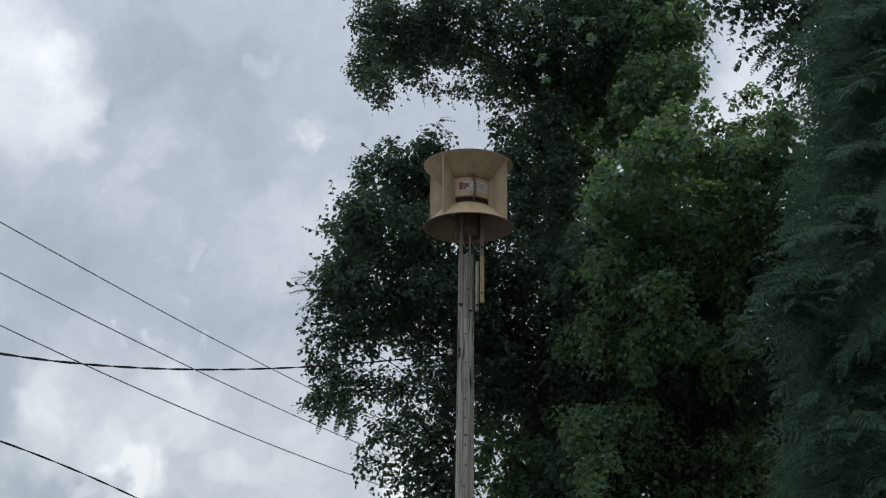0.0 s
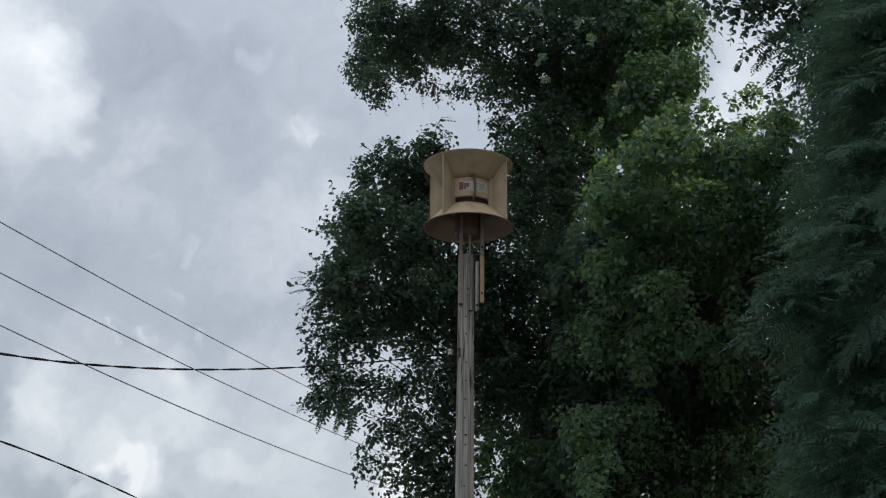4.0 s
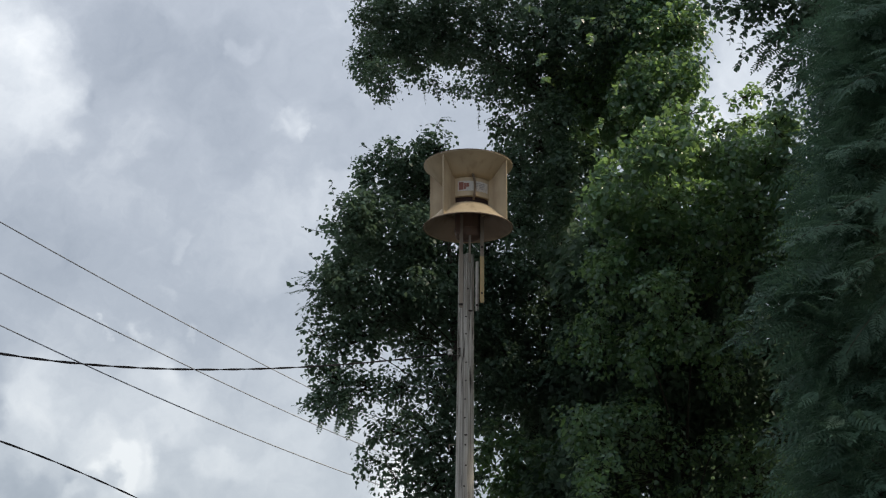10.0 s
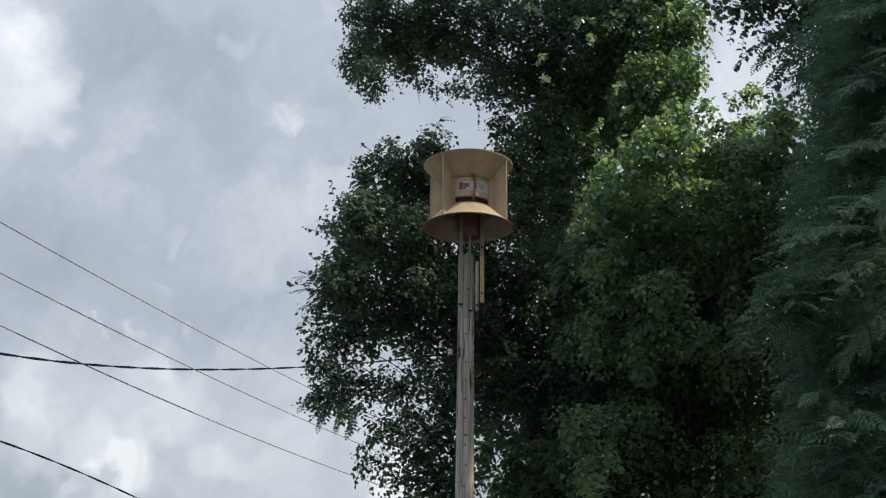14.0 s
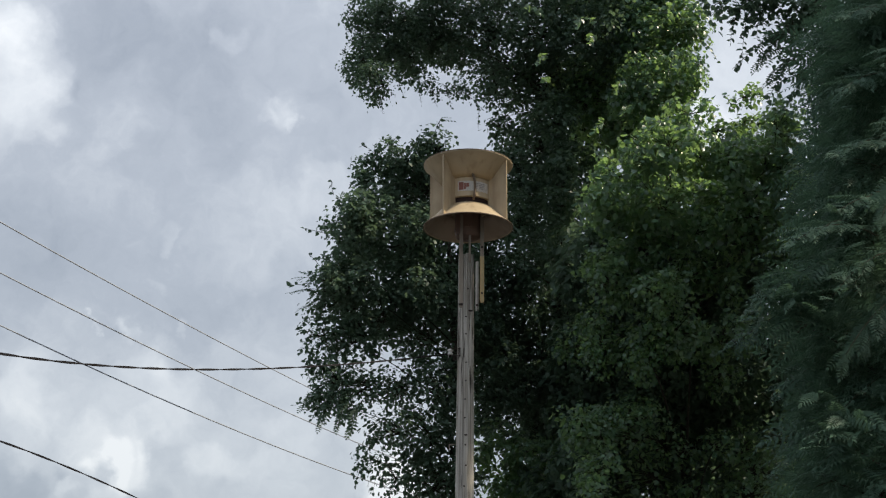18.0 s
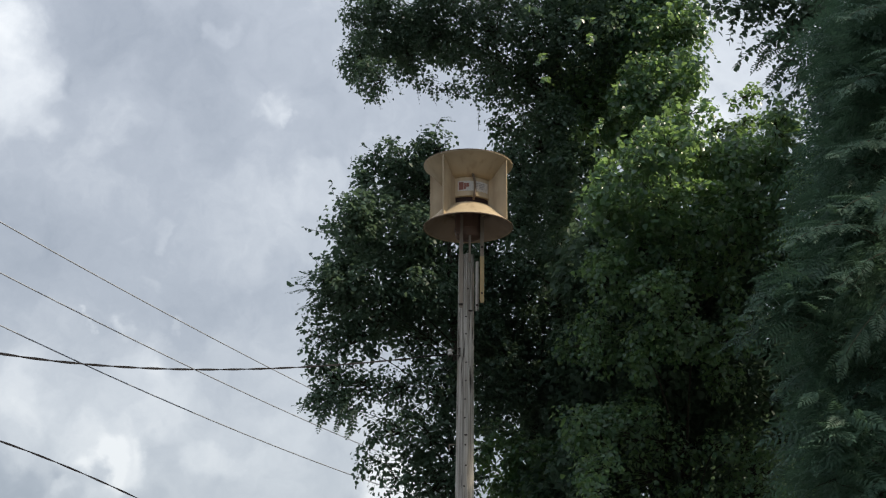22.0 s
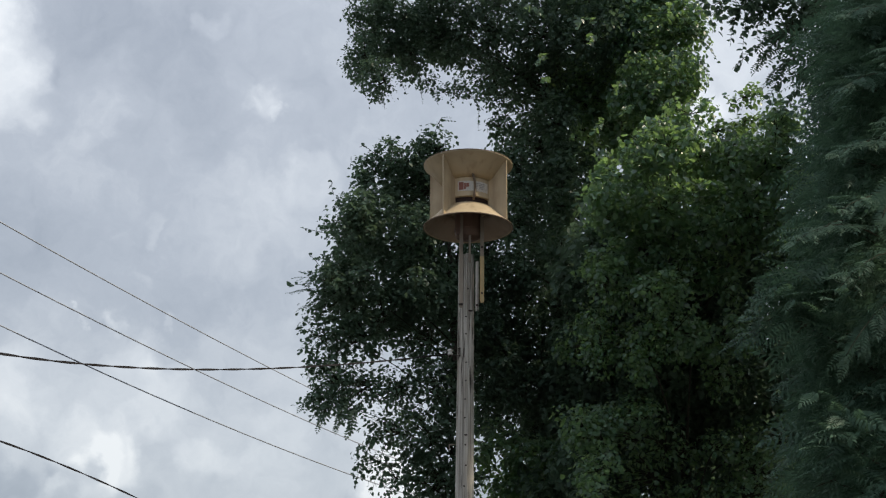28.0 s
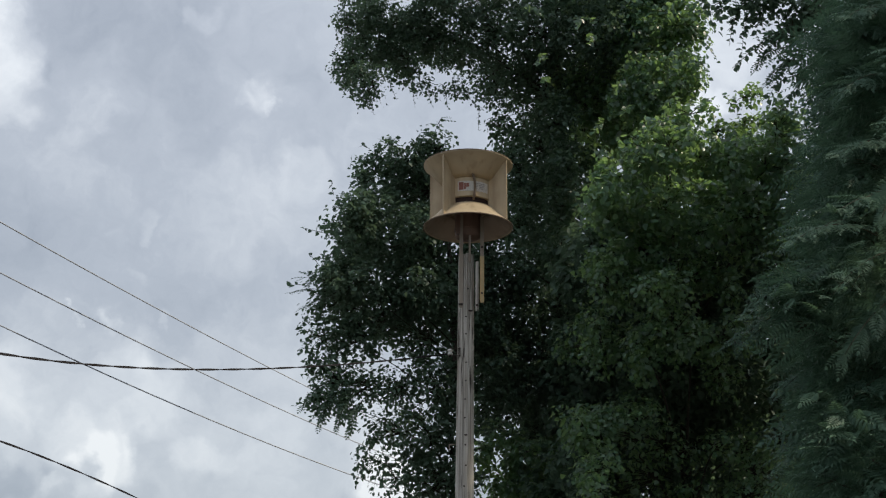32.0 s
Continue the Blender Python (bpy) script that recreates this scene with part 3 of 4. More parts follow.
def twigs_mesh(name, starts, ends, radius, material):
    """Thin three-sided twigs."""
    n = len(starts)
    way = unit(ends - starts)
    a = unit(np.cross(way, np.array([0.31, 0.2, 0.93])))
    b = np.cross(way, a)
    rows = []
    for at, r in ((starts, radius), ((starts + ends) / 2 + np.array([0, 0, 0.02]), radius * 0.7), (ends, radius * 0.3)):
        for k in range(3):
            rows.append(at + r * (a * math.cos(k * math.tau / 3) + b * math.sin(k * math.tau / 3)))
    verts = np.stack(rows, axis=1).reshape(-1, 3)
    quad = np.array([(s * 3 + k, s * 3 + (k + 1) % 3, s * 3 + 3 + (k + 1) % 3, s * 3 + 3 + k) for s in range(2) for k in range(3)])
    faces = (quad[None] + (np.arange(n) * 9)[:, None, None]).reshape(-1, 4)
    return arrays_mesh(name, verts, faces, material)


MOVING = []      # bough, its resting pose, reach from the trunk, kind of sway


def ragged(rows, seed, pieces=3, small=0.62, deep=0.5):
    """Breaks each bough up into smaller, uneven ones that hang one over another."""
    pick = random.Random(seed)
    made = []
    for x, y, z, rx, rz, full in rows:
        for k in range(pieces):
            a = math.tau * (k + pick.uniform(-0.3, 0.3)) / pieces + seed
            r = pick.uniform(0.25, 0.65)
            made.append((x + rx * r * math.cos(a), y + pick.uniform(-deep, deep), z + rz * r * math.sin(a),
                         rx * small * pick.uniform(0.6, 1.25), rz * small * pick.uniform(0.7, 1.5), full * pick.uniform(0.55, 1.1)))
    return made


def bough(tree, row, kind, leaf, trunk_xy, thick, hang, sway, singles=0, tuft=0.26):
    """One leafy bough as a part of its tree; it turns about the end that faces the trunk."""
    shape, material = MASS_KINDS[kind], LEAF_KINDS[kind][1]
    x, y, z, rx, rz, full = row
    radii = np.array([rx, 0.5 * (rx + rz) * 1.15, rz])
    away = Vector((x - trunk_xy[0], y - trunk_xy[1], 0.0))
    reach = away.length
    away = away.normalized() if reach > 0.3 else Vector((0, 0, 1))
    pivot = Vector((x, y, z)) - away * rx * 0.6
    shift = np.array(Vector((x, y, z)) - pivot)
    count = int(full * thick * (rx * rz * 4 + radii[1] * (rx + rz) * 0.8) / (leaf * leaf))
    at, out, heart = clump_points(count, radii, tuft)
    normal = out * 0.7 + np.array([0, 0, 0.6]) + rng.normal(size=(count, 3)) * 0.45
    tip = out * 0.6 + rng.normal(size=(count, 3)) * 0.6 + np.array([0, 0, -hang])
    if kind == "broad":
        # vine leaves hang like tiles, faces outward
        normal = out * 0.8 + np.array([0, -0.25, 0.35]) + rng.normal(size=(count, 3)) * 0.5
    if kind == "frond":
        # feathered leaves lie flat and arch out towards the open side
        normal = np.array([0, 0, 1.0]) + rng.normal(size=(count, 3)) * 0.45
        tip = out * 0.45 + np.array([-0.75, -0.35, -0.22]) + rng.normal(size=(count, 3)) * 0.38
    size = leaf * rng.uniform(0.55, 1.3, count)
    at = at - unit(tip) * size[:, None] * 0.5
    verts, faces = scatter_leaves(shape, at + shift, normal, tip, size)
    ob = new("leafy_bough", arrays_mesh("leafy_bough", verts, faces, material))
    ob.parent = tree
    tagged(ob, kind="stuff")
    ob.matrix_basis = Matrix.Translation(pivot)
    heart = heart[:60]
    twig = new("twig_spray", twigs_mesh("twig_spray", np.zeros_like(heart) + shift * 0.3, heart + shift, 0.008, TWIG))
    twig.parent = ob
    tagged(twig, kind="stuff")
    # a few leaves on the near skin that can be told apart
    near = np.nonzero((out[:, 1] < -0.35) & (np.linalg.norm(at / radii, axis=1) > 0.8))[0][:singles]
    for k in near:
        single_leaf(ob, kind, at[k] * 1.04 + shift, normal[k], tip[k], float(size[k]))
    MOVING.append((ob, pivot.copy(), reach, sway))
    return ob


LEAF_MESHES = {}


def single_leaf(parent, kind, at, normal, tip, size):
    """One leaf as an object of its own; alike leaves share a mesh."""
    shape, material = LEAF_KINDS[kind]
    if kind not in LEAF_MESHES:
        LEAF_MESHES[kind] = arrays_mesh("leaf", *shape, material)
    z = Vector(normal).normalized()
    y = Vector(tip)
    y = (y - z * y.dot(z)).normalized()
    turn = Matrix((y.cross(z), y, z)).transposed().to_4x4()
    ob = new("leaf", LEAF_MESHES[kind])
    ob.parent = parent
    ob.matrix_basis = Matrix.Translation(at) @ turn @ Matrix.Diagonal((size, size, size, 1))


def sprays(tree, rows, kind, leaf, sway, step=0.055):
    """Single twigs with leaves in two rows that stick out of a crown."""
    for x0, y0, z0, x1, y1, z1 in rows:
        a, b = np.array((x0, y0, z0)), np.array((x1, y1, z1))
        long = np.linalg.norm(b - a)
        n = max(3, int(long / step))
        t = np.linspace(0.08, 1.0, n)[:, None]
        bend = np.array([0, 0, 0.10 * long]) + rng.normal(size=3) * 0.05 * long
        line = (b - a) * t + bend * (t * (1 - t) * 4)
        way = unit(b - a)
        side = unit(np.cross(way, np.array([0.0, 1.0, 0.15])))
        s = np.where(np.arange(n) % 2 == 0, 1, -1)[:, None]
        tip = way * 0.7 + side * s * 0.9 + np.array([0, 0, -0.45]) + rng.normal(size=(n, 3)) * 0.35
        normal = np.array([0.0, -0.7, 0.7]) + rng.normal(size=(n, 3)) * 0.6
        ob = new("twig", arrays_mesh("twig", *strand(np.vstack([[0, 0, 0], line]), 0.006), TWIG))
        ob.parent = tree
        ob.matrix_basis = Matrix.Translation(a)
        for k in range(n):
            single_leaf(ob, kind, line[k], normal[k], tip[k], leaf * rng.uniform(0.6, 1.1))
        MOVING.append((ob, Vector(a), 2.0, sway))


def arching_branch(tree, a, b, rise, leaf, sway, kind="frond", step=0.075, droop=0.5):
    """A thin arching branch with feathered leaves in two rows, longest in the middle."""
    a, b = np.array(a, float), np.array(b, float)
    long = np.linalg.norm(b - a)
    n = max(4, int(long / step))
    t = np.linspace(0.12, 1.0, n)[:, None]
    line = (b - a) * t + np.array([0, 0, rise]) * (t * (1 - t) * 4)
    way = unit(np.gradient(line, axis=0))
    side = unit(np.cross(way, np.array([0.0, 0.25, 1.0])))
    s = np.where(np.arange(n) % 2 == 0, 1, -1)[:, None]
    tip = way * 0.75 + side * s * (1.0 - 0.75 * t ** 3) + np.array([0, 0, -droop]) * 0.5 + rng.normal(size=(n, 3)) * 0.14
    normal = np.array([0.0, -0.35, 1.0] if way[:, 2].mean() > -0.5 else [0.1, -1.0, 0.3]) + rng.normal(size=(n, 3)) * 0.22
    ob = new("branch", arrays_mesh("branch", *strand(np.vstack([[0, 0, 0], line]), 0.007), TWIG))
    ob.parent = tree
    ob.matrix_basis = Matrix.Translation(a)
    for k in range(n):
        single_leaf(ob, kind, line[k], normal[k], tip[k], leaf * rng.uniform(0.8, 1.1) * (0.65 + 0.35 * math.sin(math.pi * min(1.0, 0.15 + k / n))))
    MOVING.append((ob, Vector(a), 2.0, sway))


def strand(points, radius):
    """Corners and faces of a thin three-sided strand."""
    n = len(points)
    off = np.array([(math.cos(k * math.tau / 3), 0.3 * math.cos(k * 2.1), math.sin(k * math.tau / 3)) for k in range(3)])
    taper = np.linspace(1, 0.4, n)[:, None, None]
    verts = (points[:, None, :] + off[None] * radius * taper).reshape(-1, 3)
    faces = np.array([(i * 3 + k, i * 3 + (k + 1) % 3, i * 3 + 3 + (k + 1) % 3, i * 3 + 3 + k) for i in range(n - 1) for k in range(3)])
    return verts, faces


def trunk_and_limbs(tree, base, top, radius, rows, limb_radius=0.06, every=1, fall=0.4):
    """A tapered, slightly bent trunk and a limb that reaches into each bough."""
    base, top = Vector(base), Vector(top)
    side = Vector((0.5, 0.3, 0)) * 0.5
    axis = lambda f: base.lerp(top, f) + side * math.sin(f * 5.0) * 0.5 * f
    n = 22
    pts = [axis(i / n) for i in range(n + 1)]
    radii = [radius * (1.55 if i == 0 else 1.2 if i == 1 else 1.0) * (1 - 0.85 * i / n) + 0.012 for i in range(n + 1)]
    part("trunk", tube(bmesh.new(), pts, radii, 16), BARK, tree, smooth=True)
    for x, y, z, rx, rz, full in rows[::every]:
        end = Vector((x, y, z))
        f = max(0.12, min(0.96, (z - fall * math.hypot(x - base.x, y - base.y) - base.z) / (top.z - base.z)))
        a = axis(f)
        mid = a.lerp(end, 0.5) + Vector((0, 0, 0.10 * (end - a).length))
        pts = [curve_through(a, mid, end, t) for t in np.linspace(0, 1, 7)]
        r = limb_radius * (0.45 + 0.2 * (end - a).length / 3)
        part("limb", tube(bmesh.new(), pts, [r * (1 - 0.8 * k / 6) for k in range(7)], 7), BARK, tree, smooth=True)


def extra_rows(cx, cy, wide, deep, z0, z1, count, seed):
    """Further boughs at random in a box, for lower crowns, fillers and unseen sun blockers."""
    pick = random.Random(seed)
    return [(cx + pick.uniform(-wide, wide), cy + pick.uniform(-deep, deep), pick.uniform(z0, z1), pick.uniform(0.6, 0.95), pick.uniform(0.45, 0.7), 0.6) for _ in range(count)]


LEFT_CROWN_a = [
    (-0.08, 26.00, 12.43, 0.33, 0.25, 1.10), (-0.62, 26.00, 12.18, 0.48, 0.32, 1.10), (-1.10, 26.00, 11.81, 0.46, 0.38, 1.01),
    (-0.38, 26.30, 11.83, 0.58, 0.46, 1.01), (-1.21, 25.80, 11.05, 0.52, 0.45, 1.10), (-0.52, 26.00, 10.94, 0.66, 0.52, 1.10),
    (-1.62, 25.80, 10.45, 0.39, 0.33, 1.01), (-1.75, 25.60, 9.94, 0.40, 0.24, 0.78), (-1.19, 25.70, 10.04, 0.61, 0.42, 1.10),
    (-0.33, 26.00, 10.14, 0.56, 0.51, 1.10), (-1.64, 25.80, 9.43, 0.39, 0.38, 0.78), (-1.08, 26.20, 9.42, 0.56, 0.43, 0.74),
    (-0.37, 26.40, 9.48, 0.52, 0.45, 0.60), (-1.67, 25.80, 8.68, 0.35, 0.34, 0.78), (-1.25, 26.00, 8.67, 0.43, 0.36, 0.55),
]
LEFT_CROWN_b = [
    (-0.88, 26.20, 9.95, 0.40, 0.40, 0.80),
    (-0.78, 26.30, 8.67, 0.45, 0.42, 0.45), (-0.18, 26.40, 8.69, 0.47, 0.55, 0.75), (-0.77, 26.00, 7.95, 0.44, 0.33, 0.50),
    (-1.04, 25.90, 7.52, 0.23, 0.27, 0.39), (-0.28, 26.30, 7.90, 0.44, 0.47, 0.78), (-0.11, 26.30, 7.32, 0.55, 0.45, 0.90),
    (-0.77, 26.20, 7.29, 0.28, 0.33, 0.28), (0.18, 26.60, 10.70, 0.39, 0.57, 1.01), (0.22, 26.60, 9.80, 0.38, 0.56, 0.75),
    (0.18, 26.60, 8.83, 0.34, 0.56, 0.70), (0.13, 26.60, 7.89, 0.33, 0.55, 0.78), (0.21, 26.60, 7.30, 0.37, 0.36, 0.78),
    (-1.50, 25.80, 8.28, 0.22, 0.21, 0.90), (-1.79, 25.70, 8.24, 0.15, 0.18, 0.78),
]
TALL_CROWN_a = [
    (-0.88, 26.70, 14.50, 0.30, 0.34, 0.80), (-0.86, 26.70, 15.05, 0.30, 0.30, 0.80),
    (-1.19, 26.60, 14.75, 0.43, 0.41, 0.80), (-1.37, 26.50, 14.11, 0.29, 0.36, 0.80), (-1.06, 26.40, 13.63, 0.35, 0.32, 0.80),
    (-0.54, 26.80, 14.85, 0.55, 0.44, 1.00), (-0.62, 26.80, 14.30, 0.40, 0.25, 0.80), (0.05, 27.00, 14.90, 0.55, 0.48, 1.00),
    (-0.08, 26.90, 14.31, 0.31, 0.18, 0.50), (0.16, 26.80, 13.65, 0.32, 0.12, 0.60), (-0.29, 26.80, 13.83, 0.22, 0.13, 0.50),
    (0.69, 27.00, 14.80, 0.55, 0.55, 1.10), (0.76, 27.00, 13.90, 0.27, 0.51, 0.60), (0.84, 27.00, 13.19, 0.18, 0.36, 0.45),
    (1.50, 26.60, 14.70, 0.72, 0.60, 1.10), (1.58, 27.60, 14.17, 0.80, 0.65, 0.95), (2.47, 26.40, 14.51, 0.80, 0.68, 1.10),
]
TALL_CROWN_b = [
    (2.53, 27.40, 13.88, 0.82, 0.64, 0.90), (3.25, 26.20, 14.41, 0.67, 0.62, 1.10), (3.18, 26.00, 13.30, 0.64, 0.57, 1.00),
    (3.71, 26.00, 14.31, 0.35, 0.58, 1.00), (3.73, 26.00, 13.44, 0.24, 0.49, 0.80), (1.47, 27.60, 13.12, 0.59, 0.55, 0.85),
    (2.08, 28.00, 12.64, 0.74, 0.64, 0.80), (1.27, 27.40, 12.12, 0.43, 0.54, 0.80), (1.65, 28.00, 11.47, 0.55, 0.60, 0.90),
    (1.24, 27.40, 10.42, 0.48, 0.49, 0.90), (1.57, 28.00, 9.86, 0.57, 0.54, 0.90), (1.13, 27.40, 8.96, 0.43, 0.43, 0.70),
    (1.81, 27.80, 8.98, 0.58, 0.58, 0.90), (1.20, 27.20, 7.94, 0.37, 0.43, 0.50), (1.82, 27.60, 7.86, 0.52, 0.52, 0.80),
]
TALL_CROWN_c = [
    (0.57, 27.20, 9.35, 0.26, 0.52, 1.20), (0.67, 27.20, 10.82, 0.35, 0.53, 0.80), (1.16, 26.90, 12.40, 0.35, 0.44, 0.90),
    (1.15, 26.90, 11.50, 0.35, 0.44, 0.90), (1.18, 26.90, 10.71, 0.38, 0.43, 0.90), (0.58, 27.20, 11.09, 0.32, 0.44, 1.00),
    (0.58, 27.20, 10.35, 0.31, 0.44, 1.00), (0.77, 27.20, 7.99, 0.31, 0.29, 0.40), (0.83, 27.40, 8.47, 0.31, 0.26, 0.25),
    (0.83, 27.40, 8.83, 0.43, 0.31, 0.90), (1.41, 27.60, 9.11, 0.44, 0.44, 0.90), (1.33, 28.00, 8.49, 0.32, 0.40, 0.70),
    (0.59, 27.40, 8.69, 0.22, 0.43, 1.00), (0.58, 27.40, 7.82, 0.21, 0.43, 0.42), (0.91, 27.60, 7.60, 0.31, 0.34, 0.45),
]
TALL_CROWN_d = [
    (1.12, 28.00, 9.58, 0.44, 0.44, 0.90), (0.66, 27.20, 10.08, 0.35, 0.52, 0.90), (0.83, 27.20, 9.53, 0.39, 0.52, 1.20),
    (0.83, 27.80, 9.99, 0.44, 0.41, 1.40), (0.99, 28.00, 9.58, 0.44, 0.41, 1.40), (1.79, 26.80, 13.17, 0.36, 0.45, 1.20),
    (1.84, 26.80, 12.45, 0.35, 0.44, 1.30), (1.85, 26.80, 11.74, 0.35, 0.44, 1.30), (1.79, 26.80, 11.05, 0.35, 0.44, 1.30),
    (1.95, 28.20, 10.39, 0.54, 0.63, 0.90), (2.03, 28.20, 9.64, 0.54, 0.63, 0.90), (1.05, 27.40, 7.40, 0.40, 0.34, 0.70),
    (1.56, 28.20, 8.54, 0.44, 0.44, 0.80), (2.17, 28.20, 8.36, 0.53, 0.62, 0.90), (1.52, 27.80, 7.55, 0.52, 0.43, 0.80),
]
TALL_CROWN_e = [
    (-1.31, 26.60, 15.51, 0.45, 0.36, 0.80), (-0.40, 26.80, 15.82, 0.73, 0.55, 1.00), (0.71, 27.00, 16.13, 0.83, 0.65, 1.00),
    (1.79, 26.60, 16.02, 0.82, 0.64, 1.00), (2.78, 26.40, 15.91, 0.82, 0.64, 1.00), (3.56, 26.20, 15.50, 0.54, 0.54, 1.00),
    # three boughs added above the view to shade the crown below
    (3.73, 26.20, 16.52, 0.55, 0.55, 1.20), (3.08, 26.40, 16.74, 0.64, 0.55, 1.20), (3.39, 26.40, 17.68, 0.74, 0.56, 1.10),
    (1.28, 27.00, 17.40, 1.03, 0.66, 1.00), (2.58, 26.80, 17.28, 0.93, 0.65, 1.00),
]
THICKET_a = [
    (2.79, 24.00, 11.51, 0.37, 0.24, 1.10), (3.32, 24.40, 11.73, 0.48, 0.29, 1.00), (2.33, 23.80, 10.94, 0.36, 0.31, 1.10),
    (2.88, 24.00, 10.94, 0.60, 0.44, 1.00), (3.75, 24.40, 11.40, 0.64, 0.45, 1.00), (4.52, 24.20, 11.44, 0.64, 0.48, 1.00),
    (4.94, 24.00, 10.98, 0.39, 0.47, 1.00), (2.18, 24.00, 10.43, 0.28, 0.33, 1.00), (2.72, 24.20, 10.30, 0.60, 0.44, 1.00),
    (3.52, 24.20, 10.55, 0.68, 0.40, 1.00), (4.28, 23.80, 10.44, 0.59, 0.39, 1.00), (2.17, 24.40, 9.74, 0.44, 0.44, 0.90),
]
THICKET_KNOB = [
    (3.95, 27.60, 12.55, 0.50, 0.45, 0.90), (4.55, 27.60, 12.45, 0.60, 0.50, 0.90), (5.10, 27.50, 13.60, 0.52, 0.26, 0.80),
    (5.48, 27.40, 13.35, 0.40, 0.32, 0.90), (4.68, 27.50, 13.20, 0.42, 0.24, 0.80), (4.95, 27.60, 12.90, 0.60, 0.40, 0.80),
]
THICKET_b = [
    (2.85, 24.20, 9.55, 0.67, 0.47, 1.00), (3.76, 24.80, 9.66, 0.56, 0.40, 0.70), (4.31, 24.00, 9.73, 0.47, 0.39, 1.00),
    (2.09, 24.60, 9.02, 0.52, 0.44, 0.90), (2.81, 24.40, 8.76, 0.62, 0.47, 0.90), (3.76, 24.80, 8.75, 0.71, 0.47, 0.80),
    (4.67, 24.60, 8.78, 0.63, 0.55, 0.80), (2.45, 23.80, 7.88, 0.53, 0.38, 1.00), (1.96, 24.40, 7.60, 0.46, 0.46, 0.90),
    (2.93, 24.20, 7.40, 0.68, 0.45, 0.90), (3.71, 23.80, 7.57, 0.60, 0.37, 0.90), (4.64, 24.40, 7.60, 0.61, 0.54, 0.80),
    (2.05, 23.90, 6.72, 0.52, 0.37, 0.90), (2.97, 24.20, 6.63, 0.68, 0.45, 0.90), (3.85, 24.00, 6.82, 0.60, 0.45, 0.90),
]
THICKET_c = [
    (4.66, 24.00, 6.59, 0.67, 0.52, 0.90),
]
FROND_CROWN_a = [
    (3.75, 14.40, 8.75, 0.47, 0.44, 1.00), (3.61, 14.20, 7.97, 0.43, 0.38, 1.00), (3.47, 14.00, 7.29, 0.42, 0.32, 1.00),
    (3.22, 13.80, 6.66, 0.33, 0.21, 1.00), (3.45, 14.00, 6.68, 0.27, 0.27, 1.00), (2.78, 13.40, 6.05, 0.27, 0.15, 1.00),
    (3.14, 13.60, 6.07, 0.32, 0.22, 1.00), (2.69, 13.30, 5.68, 0.21, 0.13, 1.00), (3.07, 13.50, 5.67, 0.35, 0.22, 1.00),
    (3.29, 13.80, 5.49, 0.31, 0.31, 1.00), (3.03, 13.60, 5.25, 0.24, 0.17, 1.00), (3.06, 13.60, 4.95, 0.34, 0.26, 1.00),
    (2.83, 13.30, 4.81, 0.21, 0.14, 1.00), (2.87, 13.50, 4.53, 0.28, 0.19, 1.00), (3.24, 13.80, 4.51, 0.34, 0.26, 1.00),
]
FROND_CROWN_b = [
    (3.94, 14.50, 7.94, 0.29, 0.97, 0.80), (3.87, 14.50, 5.93, 0.28, 0.93, 0.80),
]
FROND_TOP_a = [
    (3.69, 20.00, 11.81, 0.41, 0.15, 0.90), (4.18, 20.00, 11.45, 0.16, 0.30, 0.50), (3.50, 20.00, 11.54, 0.14, 0.15, 0.30),
    (4.28, 20.00, 11.01, 0.11, 0.31, 0.60), (3.31, 20.00, 11.75, 0.18, 0.10, 0.60), (4.47, 20.00, 11.74, 0.31, 0.27, 1.00),
]
LEFT_TWIGS_a = [
    (-0.89, 26.00, 12.13, -1.24, 26.00, 12.43), (-1.70, 25.80, 10.92, -2.09, 25.80, 11.02), (-1.77, 25.70, 8.24, -2.12, 25.70, 8.27),
    (-0.03, 26.00, 12.55, -0.05, 26.00, 12.84), (-0.77, 26.00, 7.83, -1.00, 26.00, 7.07), (-1.05, 25.90, 7.72, -1.24, 25.90, 7.16),
    (-0.52, 26.10, 7.77, -0.68, 26.10, 7.11), (-1.84, 25.50, 9.89, -2.22, 25.50, 10.01), (-1.90, 25.70, 8.51, -1.99, 25.70, 8.93),
    (-1.65, 26.00, 11.62, -1.68, 26.00, 11.85), (-1.82, 25.70, 10.39, -1.97, 25.70, 10.55), (-1.88, 25.70, 9.61, -2.06, 25.70, 9.52),
    (-1.37, 25.80, 8.16, -1.44, 25.80, 8.05), (-1.73, 25.70, 8.13, -1.87, 25.70, 8.07), (-1.96, 25.70, 9.10, -2.06, 25.70, 9.11),
]
LEFT_TWIGS_b = [
    (-1.41, 26.00, 12.04, -1.39, 26.00, 12.17), (-0.81, 26.00, 12.39, -0.72, 26.00, 12.56), (-1.22, 25.80, 8.53, -1.40, 25.80, 8.45),
]
TALL_TWIGS_a = [
    (-1.05, 26.40, 13.63, -0.93, 26.40, 13.11), (-1.28, 26.50, 13.97, -1.42, 26.50, 13.67), (-0.40, 26.80, 14.01, -0.35, 26.80, 13.46),
    (0.05, 26.80, 13.81, 0.14, 26.80, 13.40), (-0.13, 26.80, 13.91, -0.11, 26.80, 13.46), (0.59, 27.00, 13.51, 0.56, 27.00, 13.10),
    (-0.75, 26.60, 13.91, -0.60, 26.60, 13.46), (-1.29, 26.50, 14.56, -1.59, 26.50, 14.16), (-1.30, 26.50, 14.95, -1.54, 26.50, 14.56),
    (0.32, 26.80, 13.66, 0.55, 26.80, 13.42),
]
